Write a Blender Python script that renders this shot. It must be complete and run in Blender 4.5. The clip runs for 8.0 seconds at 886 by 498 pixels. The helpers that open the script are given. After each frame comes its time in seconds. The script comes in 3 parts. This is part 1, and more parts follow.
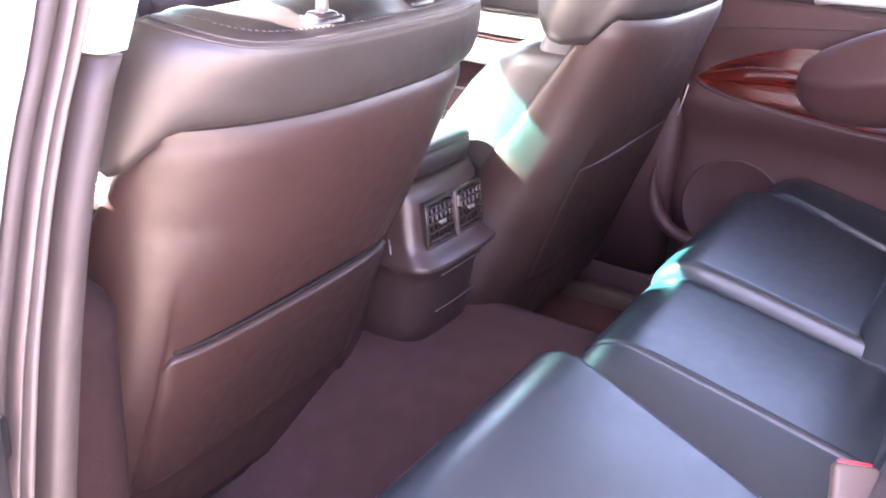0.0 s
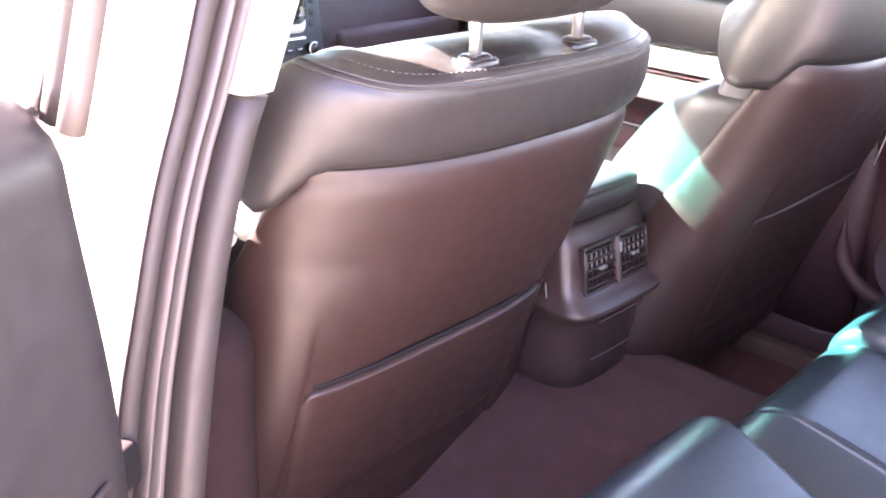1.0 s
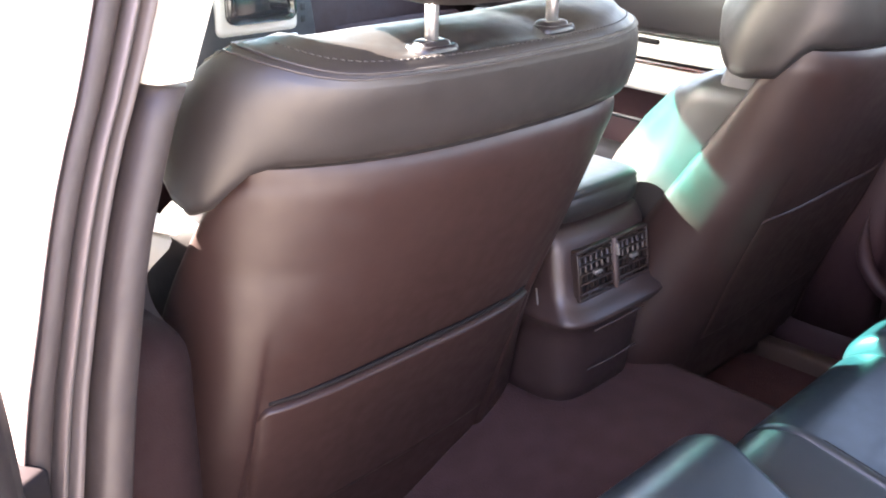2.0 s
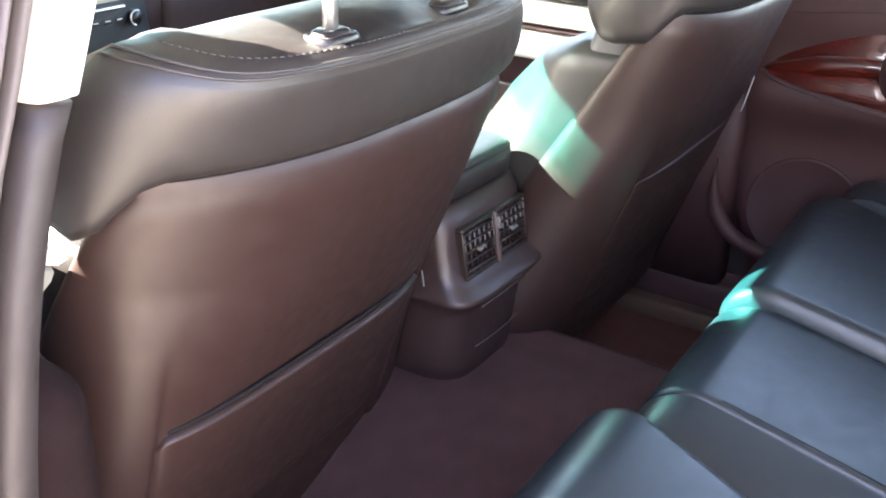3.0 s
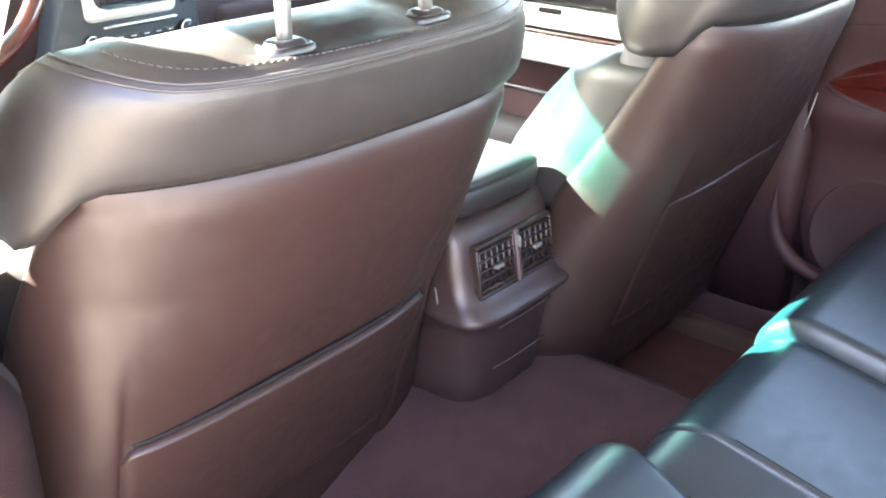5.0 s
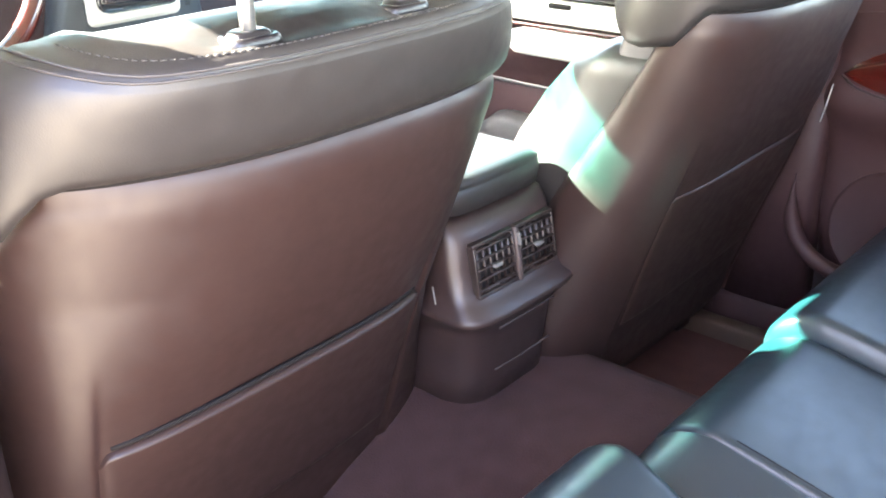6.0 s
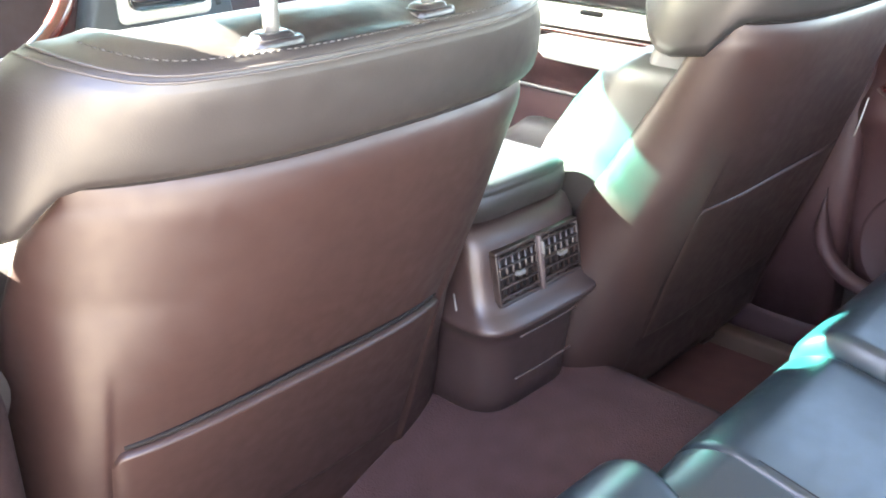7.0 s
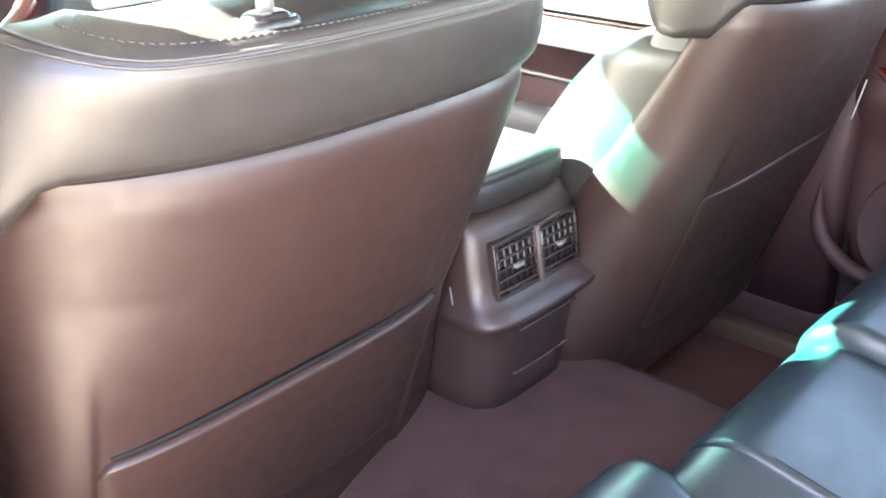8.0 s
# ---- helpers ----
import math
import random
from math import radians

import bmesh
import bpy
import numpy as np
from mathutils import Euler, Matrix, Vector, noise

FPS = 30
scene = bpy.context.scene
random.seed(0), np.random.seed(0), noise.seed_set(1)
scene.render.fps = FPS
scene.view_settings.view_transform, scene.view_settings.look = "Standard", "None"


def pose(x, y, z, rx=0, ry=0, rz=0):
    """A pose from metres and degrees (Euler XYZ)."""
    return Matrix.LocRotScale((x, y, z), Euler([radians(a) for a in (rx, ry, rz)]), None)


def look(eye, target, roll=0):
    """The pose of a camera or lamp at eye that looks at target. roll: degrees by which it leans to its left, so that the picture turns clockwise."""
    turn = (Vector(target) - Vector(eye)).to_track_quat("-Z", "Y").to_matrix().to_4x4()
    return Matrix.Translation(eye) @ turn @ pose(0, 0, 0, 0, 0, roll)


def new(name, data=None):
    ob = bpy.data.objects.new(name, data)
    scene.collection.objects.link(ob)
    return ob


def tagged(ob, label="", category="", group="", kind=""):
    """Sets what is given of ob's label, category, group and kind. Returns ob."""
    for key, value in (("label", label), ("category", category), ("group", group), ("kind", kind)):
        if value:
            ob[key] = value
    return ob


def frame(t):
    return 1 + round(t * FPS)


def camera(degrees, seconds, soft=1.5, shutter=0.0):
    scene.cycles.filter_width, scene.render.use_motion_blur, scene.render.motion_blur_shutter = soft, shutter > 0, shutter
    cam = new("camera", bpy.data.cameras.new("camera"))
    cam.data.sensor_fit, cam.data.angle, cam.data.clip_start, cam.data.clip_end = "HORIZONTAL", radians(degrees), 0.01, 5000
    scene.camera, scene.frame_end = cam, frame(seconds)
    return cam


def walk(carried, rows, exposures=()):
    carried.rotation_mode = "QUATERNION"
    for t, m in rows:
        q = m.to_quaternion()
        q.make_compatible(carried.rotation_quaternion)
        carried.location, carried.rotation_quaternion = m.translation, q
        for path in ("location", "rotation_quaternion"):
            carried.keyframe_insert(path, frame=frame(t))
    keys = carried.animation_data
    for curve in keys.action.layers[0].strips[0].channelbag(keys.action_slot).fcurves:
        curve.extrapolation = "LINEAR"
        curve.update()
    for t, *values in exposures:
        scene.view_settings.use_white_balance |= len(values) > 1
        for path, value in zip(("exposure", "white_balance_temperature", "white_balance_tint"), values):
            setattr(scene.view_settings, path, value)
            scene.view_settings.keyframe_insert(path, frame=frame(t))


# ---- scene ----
cam = camera(49.0, 8.0, soft=1.9)
PATH = [
    (0, (-1.191, -0.573, 1.027), (0.393, 0.353, 0.232), 3.4),
    (0.5, (-1.178, -0.583, 1.038), (0.351, 0.435, 0.249), 0.9),
    (1, (-1.137, -0.584, 1.038), (0.231, 0.658, 0.274), 2.3),
    (1.2, (-1.11, -0.607, 1.039), (0.18, 0.718, 0.278), 2.0),
    (2.3, (-1.027, -0.556, 1.004), (0.328, 0.695, 0.23), 0.0),
    (2.5, (-1.031, -0.533, 1.005), (0.385, 0.627, 0.199), 0.8),
    (3, (-1.036, -0.477, 1.027), (0.488, 0.503, 0.18), 1.5),
    (3.5, (-1.04, -0.476, 1.037), (0.536, 0.42, 0.192), 2.9),
    (4, (-1.007, -0.508, 1.033), (0.502, 0.504, 0.198), -0.4),
    (4.5, (-0.976, -0.525, 1.03), (0.432, 0.627, 0.198), 0.1),
    (5, (-0.935, -0.55, 1.021), (0.462, 0.615, 0.19), 0.3),
    (6.5, (-0.882, -0.576, 1.0), (0.444, 0.68, 0.185), -1.3),
    (7, (-0.877, -0.572, 1.002), (0.438, 0.697, 0.189), -0.5),
    (7.5, (-0.869, -0.564, 1.001), (0.457, 0.7, 0.199), -0.7),
    (8, (-0.861, -0.523, 0.989), (0.482, 0.7, 0.15), -0.5),
]
walk(cam, [(t, look(eye, target, roll)) for t, eye, target, roll in PATH], [(0, 6.17, 7300, 55), (1.2, 5.83, 7300, 47), (2.3, 5.28, 7400, 35), (3.5, 5.62, 7350, 30), (4.5, 6.08, 7350, 28), (5, 6.05, 7350, 27), (6.5, 6.16, 7480, 27), (7, 6.36, 7450, 25), (8, 6.42, 7450, 25)])

# ---------------------------------------------------------------- light
SUN = Vector((-0.55, 1.0, 0.76)).normalized()      # towards the sun
world = bpy.data.worlds.new("sky")
scene.world = world
world.use_nodes = True
wn = world.node_tree.nodes
sky = wn.new("ShaderNodeTexSky")
sky.sky_type, sky.sun_disc = "NISHITA", False
sky.sun_elevation = math.asin(SUN.z)
sky.sun_rotation = math.atan2(SUN.x, SUN.y)
sky.air_density, sky.dust_density = 1.0, 2.0
wn["Background"].inputs["Strength"].default_value = 0.10
world.node_tree.links.new(sky.outputs["Color"], wn["Background"].inputs["Color"])
sun_data = bpy.data.lights.new("sun", "SUN")
sun_data.energy, sun_data.angle, sun_data.color = 5.0, radians(0.5), (1.0, 0.97, 0.91)
sun = new("sun", sun_data)
sun.matrix_world = look(SUN * 30, (0, 0, 0))

# ---------------------------------------------------------------- materials


def material(name, color, rough=0.5, metal=0.0, grain=0.0, grain_scale=900.0, vary=0.12, vary_scale=9.0, coat=0.0, spec=0.5,
             dust=0.0, sheen=0.0):
    """A surface with large soft variation of colour, small variation of gloss and a fine relief."""
    m = bpy.data.materials.new(name)
    m.use_nodes = True
    n, l = m.node_tree.nodes, m.node_tree.links
    b = n["Principled BSDF"]
    tc = n.new("ShaderNodeTexCoord")
    big = n.new("ShaderNodeTexNoise")
    big.inputs["Scale"].default_value, big.inputs["Detail"].default_value = vary_scale, 5
    l.new(tc.outputs["Object"], big.inputs["Vector"])
    mix = n.new("ShaderNodeMix")
    mix.data_type = "RGBA"
    lo = [c * (1 - vary) for c in color]
    hi = [min(1, c * (1 + vary) + dust) for c in color]
    mix.inputs["A"].default_value, mix.inputs["B"].default_value = (*lo, 1), (*hi, 1)
    l.new(big.outputs["Fac"], mix.inputs["Factor"])
    l.new(mix.outputs["Result"], b.inputs["Base Color"])
    rr = n.new("ShaderNodeMapRange")
    rr.inputs["From Min"].default_value, rr.inputs["From Max"].default_value = 0.3, 0.7
    rr.inputs["To Min"].default_value, rr.inputs["To Max"].default_value = rough * 0.88, min(1, rough * 1.12)
    fine = n.new("ShaderNodeTexNoise")
    fine.inputs["Scale"].default_value, fine.inputs["Detail"].default_value = 60, 3
    l.new(tc.outputs["Object"], fine.inputs["Vector"])
    l.new(fine.outputs["Fac"], rr.inputs["Value"])
    l.new(rr.outputs["Result"], b.inputs["Roughness"])
    b.inputs["Metallic"].default_value = metal
    b.inputs["Coat Weight"].default_value = coat
    b.inputs["Specular IOR Level"].default_value = spec
    b.inputs["Sheen Weight"].default_value = sheen
    if grain:
        v = n.new("ShaderNodeTexVoronoi")
        v.inputs["Scale"].default_value = grain_scale
        l.new(tc.outputs["Object"], v.inputs["Vector"])
        soft = n.new("ShaderNodeTexNoise")
        soft.inputs["Scale"].default_value, soft.inputs["Detail"].default_value = 14, 3
        l.new(tc.outputs["Object"], soft.inputs["Vector"])
        add = n.new("ShaderNodeMath")
        add.operation = "MULTIPLY_ADD"
        add.inputs[1].default_value = 4.0
        l.new(soft.outputs["Fac"], add.inputs[0])
        l.new(v.outputs["Distance"], add.inputs[2])
        bump = n.new("ShaderNodeBump")
        bump.inputs["Strength"].default_value, bump.inputs["Distance"].default_value = grain, 0.0006
        l.new(add.outputs["Value"], bump.inputs["Height"])
        l.new(bump.outputs["Normal"], b.inputs["Normal"])
    return m


BENCH = material("bench_leather", (0.0145, 0.0225, 0.0285), 0.37, grain=0.03, grain_scale=700, vary=0.15, vary_scale=5)
LEATHER = material("black_leather", (0.0200, 0.0162, 0.0154), 0.46, grain=0.09, grain_scale=700, vary=0.15, vary_scale=5, spec=0.58)
SHELL = material("seatback_leather", (0.0256, 0.0120, 0.0100), 0.47, grain=0.06, grain_scale=800, vary=0.12, vary_scale=4, spec=0.44)
PLASTIC = material("black_plastic", (0.054, 0.035, 0.033), 0.42, grain=0.25, grain_scale=1400)
GREY = material("grey_plastic", (0.12, 0.11, 0.105), 0.5, grain=0.2, grain_scale=1200)
# near-black for black parts and for shade put in as colour
DARK = material("black_and_shade", (0.012, 0.010, 0.010), 0.8, spec=0.1)
SEAM = material("dark_seam", (0.010, 0.011, 0.012), 0.7, spec=0.15)
CARPET = material("dark_carpet", (0.052, 0.0275, 0.0275), 0.95, grain=1.0, grain_scale=420, vary=0.35, vary_scale=30, spec=0.1)
FLOOR = material("floor_carpet", (0.105, 0.048, 0.043), 0.95, grain=1.0, grain_scale=420, vary=0.3, vary_scale=30, spec=0.1)
FELT = material("retractor_felt", (0.0130, 0.0060, 0.0060), 0.85, grain=0.3, grain_scale=600, vary=0.2, vary_scale=20, spec=0.12)
SILL = material("sill_vinyl", (0.060, 0.030, 0.030), 0.5, grain=0.15, grain_scale=900, spec=0.35)
THREAD = material("seam_thread", (0.035, 0.031, 0.030), 0.6)
CHROME = material("chrome", (0.86, 0.86, 0.85), 0.36, 1.0, vary=0.03)
SILVER = material("silver_plastic", (0.52, 0.52, 0.49), 0.38, 0.1, vary=0.05)
BEIGE = material("light_trim", (0.66, 0.63, 0.56), 0.55, grain=0.15, grain_scale=1500, vary=0.05)
STONE = material("stone_trim", (0.30, 0.275, 0.225), 0.6, grain=0.15, grain_scale=1500, vary=0.05)
RUBBER = material("seal_rubber", (0.032, 0.026, 0.025), 0.55, vary=0.2, vary_scale=40)
PAINT = material("car_paint", (0.055, 0.045, 0.045), 0.3, 0.3, coat=0.8, vary=0.05)
RED = material("red_button", (0.55, 0.03, 0.04), 0.35)
MARK = material("white_marking", (0.7, 0.7, 0.7), 0.5)
SCREEN = material("display_glass", (0.02, 0.025, 0.03), 0.06, coat=1.0)
GROUND = material("pale_concrete", (0.246, 0.246, 0.198), 0.9, grain=0.6, grain_scale=60, vary=0.15, vary_scale=1.5)
CLOTH = material("headliner_cloth", (0.55, 0.52, 0.47), 0.95, grain=0.4, grain_scale=900, vary=0.05)

PLASTER = material("pale_plaster", (0.52, 0.50, 0.46), 0.9, grain=0.5, grain_scale=40, vary=0.1, vary_scale=1.2)
TRIM = material("dark_door_vinyl", (0.052, 0.0235, 0.0235), 0.55, grain=0.15, grain_scale=900, spec=0.3)
TAUPE = material("taupe_plastic", (0.025, 0.0175, 0.016), 0.58, grain=0.25, grain_scale=1300)
SEAL = material("grey_seal", (0.072, 0.057, 0.052), 0.55, vary=0.15, vary_scale=30)
STACK = material("stack_plastic", (0.018, 0.020, 0.022), 0.5, grain=0.15, grain_scale=1200)
COLLAR = material("collar_vinyl", (0.066, 0.062, 0.064), 0.42, grain=0.1, grain_scale=1200)
CONSOLE = material("console_plastic", (0.030, 0.0170, 0.0160), 0.42, grain=0.12, grain_scale=1400)
VENT = material("vent_plastic", (0.020, 0.0115, 0.0105), 0.40, vary=0.1)
GUIDE = material("guide_plastic", (0.016, 0.013, 0.014), 0.34, vary=0.1)
WOOD = material("lacquered_wood", (0.20, 0.030, 0.014), 0.22, coat=1.0)
wd, wl = WOOD.node_tree.nodes, WOOD.node_tree.links
wave = wd.new("ShaderNodeTexNoise")
wave.inputs["Scale"].default_value, wave.inputs["Detail"].default_value = 6, 8
stretch = wd.new("ShaderNodeMapping")
stretch.inputs["Scale"].default_value = (4, 1.2, 12)
wl.new(wd["Texture Coordinate"].outputs["Object"], stretch.inputs["Vector"])
wl.new(stretch.outputs["Vector"], wave.inputs["Vector"])
ramp = wd.new("ShaderNodeValToRGB")
ramp.color_ramp.elements[0].position, ramp.color_ramp.elements[0].color = 0.35, (0.038, 0.005, 0.0035, 1)
ramp.color_ramp.elements[1].position, ramp.color_ramp.elements[1].color = 0.65, (0.080, 0.0095, 0.006, 1)
wl.new(wave.outputs["Fac"], ramp.inputs["Fac"])
wl.new(ramp.outputs["Color"], wd["Principled BSDF"].inputs["Base Color"])


def pane_material(name, tint, band=None):
    """Thin tinted glass: lets light straight through in its tint and mirrors a little. band: (z from, z to, tint) of a shade strip."""
    m = bpy.data.materials.new(name)
    m.use_nodes = True
    n, l = m.node_tree.nodes, m.node_tree.links
    n.remove(n["Principled BSDF"])
    clear, gloss, mix, lw = (n.new("ShaderNodeBsdfTransparent"), n.new("ShaderNodeBsdfGlossy"), n.new("ShaderNodeMixShader"),
                             n.new("ShaderNodeLayerWeight"))
    clear.inputs["Color"].default_value = (*tint, 1)
    gloss.inputs["Roughness"].default_value = 0.02
    power, scale = n.new("ShaderNodeMath"), n.new("ShaderNodeMath")
    power.operation, scale.operation = "POWER", "MULTIPLY_ADD"
    power.inputs[1].default_value, scale.inputs[1].default_value, scale.inputs[2].default_value = 4.0, 0.6, 0.04
    l.new(lw.outputs["Facing"], power.inputs[0])
    l.new(power.outputs["Value"], scale.inputs[0])
    l.new(scale.outputs["Value"], mix.inputs["Fac"])
    l.new(clear.outputs["BSDF"], mix.inputs[1])
    l.new(gloss.outputs["BSDF"], mix.inputs[2])
    l.new(mix.outputs["Shader"], n["Material Output"].inputs["Surface"])
    if band:
        tc, sep, rng, cm = (n.new("ShaderNodeTexCoord"), n.new("ShaderNodeSeparateXYZ"), n.new("ShaderNodeMapRange"), n.new("ShaderNodeMix"))
        cm.data_type = "RGBA"
        l.new(tc.outputs["Object"], sep.inputs["Vector"])
        l.new(sep.outputs["Z"], rng.inputs["Value"])
        rng.inputs["From Min"].default_value, rng.inputs["From Max"].default_value = band[0], band[1]
        l.new(rng.outputs["Result"], cm.inputs["Factor"])
        cm.inputs["A"].default_value, cm.inputs["B"].default_value = (*tint, 1), (*band[2], 1)
        l.new(cm.outputs["Result"], clear.inputs["Color"])
    return m


GLASS = pane_material("tinted_glass", (0.72, 0.86, 0.81))
SHIELD = pane_material("windscreen_glass", (0.81, 0.92, 0.87), (1.128, 1.172, (0.05, 0.58, 0.50)))

# ---------------------------------------------------------------- mesh helpers


def part(name, bm, mat, parent=None, label="", smooth=True, bevel=0.0):
    me = bpy.data.meshes.new(name)
    bmesh.ops.recalc_face_normals(bm, faces=bm.faces)
    bm.to_mesh(me)
    bm.free()
    for p in me.polygons:
        p.use_smooth = smooth
    me.materials.append(mat)
    ob = new(name, me)
    if parent:
        ob.parent = parent
    if label:
        ob["label"] = label
    if bevel:
        b = ob.modifiers.new("edge", "BEVEL")
        b.width, b.segments, b.limit_method, b.angle_limit = bevel, 3, "ANGLE", radians(35)
        b.harden_normals = True
    return ob


def empty(name, place, label, category, group="", kind=""):
    e = new(name)
    e.location = place
    return tagged(e, label, category, group, kind)


def off(bm, place):
    """Moves a mesh built in world places into the frame of a thing that stands at place."""
    bmesh.ops.translate(bm, verts=bm.verts, vec=-Vector(place))
    return bm


def box(x0, x1, y0, y1, z0, z1):
    bm = bmesh.new()
    bmesh.ops.create_cube(bm, size=1)
    for v in bm.verts:
        v.co = ((x0 + x1) / 2 + v.co.x * (x1 - x0), (y0 + y1) / 2 + v.co.y * (y1 - y0), (z0 + z1) / 2 + v.co.z * (z1 - z0))
    return bm


def rbox(x0, x1, y0, y1, z0, z1, r, seg=3):
    bm = box(x0, x1, y0, y1, z0, z1)
    bmesh.ops.bevel(bm, geom=bm.edges[:], offset=r, segments=seg, affect="EDGES", profile=0.5)
    return bm


def loft(rings, close=True, cap=True):
    """Skin over rings of equally many points."""
    bm = bmesh.new()
    vs = [[bm.verts.new(p) for p in ring] for ring in rings]
    n = len(vs[0])
    for a, b in zip(vs, vs[1:]):
        for i in range(n if close else n - 1):
            j = (i + 1) % n
            bm.faces.new((a[i], a[j], b[j], b[i]))
    if cap and close:
        bm.faces.new(vs[0][::-1])
        bm.faces.new(vs[-1])
    return bm


def sheet(f, nu, nv, thick=0.0, away=(0, 1, 0)):
    """A grid of f(u, v) with u and v from 0 to 1; with thick it gets a back and sides."""
    front = [[Vector(f(i / nu, j / nv)) for i in range(nu + 1)] for j in range(nv + 1)]
    bm = bmesh.new()
    a = [[bm.verts.new(p) for p in row] for row in front]
    for j in range(nv):
        for i in range(nu):
            bm.faces.new((a[j][i], a[j][i + 1], a[j + 1][i + 1], a[j + 1][i]))
    if thick:
        if callable(away):
            b = [[bm.verts.new(p + Vector(away(i / nu, j / nv)) * thick) for i, p in enumerate(row)] for j, row in enumerate(front)]
        else:
            d = Vector(away).normalized() * thick
            b = [[bm.verts.new(p + d) for p in row] for row in front]
        for j in range(nv):
            for i in range(nu):
                bm.faces.new((b[j][i], b[j + 1][i], b[j + 1][i + 1], b[j][i + 1]))
        for i in range(nu):
            bm.faces.new((a[0][i], b[0][i], b[0][i + 1], a[0][i + 1]))
            bm.faces.new((a[nv][i], a[nv][i + 1], b[nv][i + 1], b[nv][i]))
        for j in range(nv):
            bm.faces.new((a[j][0], a[j + 1][0], b[j + 1][0], b[j][0]))
            bm.faces.new((a[j][nu], b[j][nu], b[j + 1][nu], a[j + 1][nu]))
    return bm


def tube(points, r, seg=8, closed=False):
    """A round bar along a line; r: its radius, or one for each point."""
    pts = [Vector(p) for p in points]
    rings = []
    n, s = len(pts), None
    for i, p in enumerate(pts):
        d = (pts[(i + 1) % n] - pts[i - 1]) if closed else (pts[min(i + 1, n - 1)] - pts[max(i - 1, 0)])
        d.normalize()
        up = Vector((0, 0, 1)) if abs(d.z) < 0.9 else Vector((1, 0, 0))
        s = (s - d * s.dot(d)).normalized() if s else d.cross(up).normalized()
        t = s.cross(d)
        rings.append([p + (s * math.cos(k * math.tau / seg) + t * math.sin(k * math.tau / seg)) * (r if isinstance(r, float) else r[i]) for k in range(seg)])
    if closed:
        rings.append(rings[0])
        bm = loft(rings, cap=False)
        bmesh.ops.remove_doubles(bm, verts=bm.verts, dist=1e-6)
        return bm
    return loft(rings)


def spline(points, n):
    """A smooth line through the points."""
    p = [Vector(q) for q in points]
    p = [2 * p[0] - p[1]] + p + [2 * p[-1] - p[-2]]
    line = []
    for i in range(1, len(p) - 2):
        for k in range(n):
            t = k / n
            line.append(0.5 * (2 * p[i] + (p[i + 1] - p[i - 1]) * t + (2 * p[i - 1] - 5 * p[i] + 4 * p[i + 1] - p[i + 2]) * t * t
                               + (3 * p[i] - p[i - 1] - 3 * p[i + 1] + p[i + 2]) * t ** 3))
    return line + [p[-2]]


def stitches(points, length, gap, r):
    """Short raised threads along a line."""
    pts = [Vector(p) for p in points]
    bm = bmesh.new()
    carry = 0.0
    for a, b in zip(pts, pts[1:]):
        d = b - a
        L = d.length
        d.normalize()
        s = d.cross(Vector((0, -0.4, 1))).normalized() * r
        t = s.cross(d).normalized() * r
        x = carry
        while x < L:
            p, q = a + d * x, a + d * (x + length)
            va = [bm.verts.new(p + o) for o in (s, t, -s, -t)]
            vb = [bm.verts.new(q + o) for o in (s, t, -s, -t)]
            for i in range(4):
                bm.faces.new((va[i], va[(i + 1) % 4], vb[(i + 1) % 4], vb[i]))
            bm.faces.new(va[::-1])
            bm.faces.new(vb)
            x += length + gap
        carry = x - L
    return bm


def smooth01(x):
    x = min(1, max(0, x))
    return x * x * (3 - 2 * x)


# ---------------------------------------------------------------- ground and car body
ground = part("ground", sheet(lambda u, v: (-600 + 1200 * u, -600 + 1200 * v, -0.32), 4, 4), GROUND)
tagged(ground, "pale sunlit concrete yard round the car", "ground", kind="structure")


def floor_z(x, y):
    """Height of the cabin floor: flat footwells with the drive tunnel between them."""
    tunnel = 0.295 - 0.02 * smooth01((y - 0.2) / 0.5)
    return 0.10 + (tunnel - 0.10) * (1 - (smooth01((-x - 0.04) / 0.52) if x < 0 else smooth01((x - 0.135) / 0.075)))


def floor_at(u, v):
    x, y = -0.70 + 1.40 * u, -0.62 + 1.92 * v
    return (x, y, floor_z(x, y))


floor = part("floor", sheet(floor_at, 90, 50, 0.05, (0, 0, -1)), FLOOR)
tagged(floor, "dark carpeted car floor with a raised tunnel", "floor", kind="structure")


def mat_at(u, v):
    x, y = -0.64 + 0.767 * u, -0.20 + 0.50 * v
    return (x, y, floor_z(x, y) + 0.011 + 0.0015 * noise.noise((x * 16, y * 16, 0)) - 0.005 * smooth01((u - 0.97) / 0.03))


tunnel_mat = part("tunnel_mat", sheet(mat_at, 60, 24, 0.011, (0, 0, -1)), CARPET)
tagged(tunnel_mat, "dark grey carpet mat lying over the tunnel", "floor mat")

# plain unseen wall, added ahead so that its shade falls on the passenger side
shade_wall = part("unseen_wall", rbox(0.0, 9.0, 0.0, 0.3, -0.32, 7.0, 0.01), PLASTER)
shade_wall.location = (-3.46, 7.22, 0.0)
shade_wall.rotation_euler = (0, 0, math.atan2(0.55, 1.0))
tagged(shade_wall, "unseen plain pale wall added ahead to shade the passenger side", "wall", kind="structure")

# headliner with its opening for the roof window
ROOF_Z = 1.262


def roof_piece(name, x0, x1, y0, y1, label):
    def f(u, v):
        x, y = x0 + (x1 - x0) * u, y0 + (y1 - y0) * v
        return (x, y, ROOF_Z - 0.050 * (x / 0.6) ** 2 - 0.055 * ((y + 0.1) / 0.9) ** 2)
    ob = part(name, sheet(f, 16, 16, 0.05, (0, 0, 1)), CLOTH)
    return tagged(ob, label, "ceiling", kind="structure")


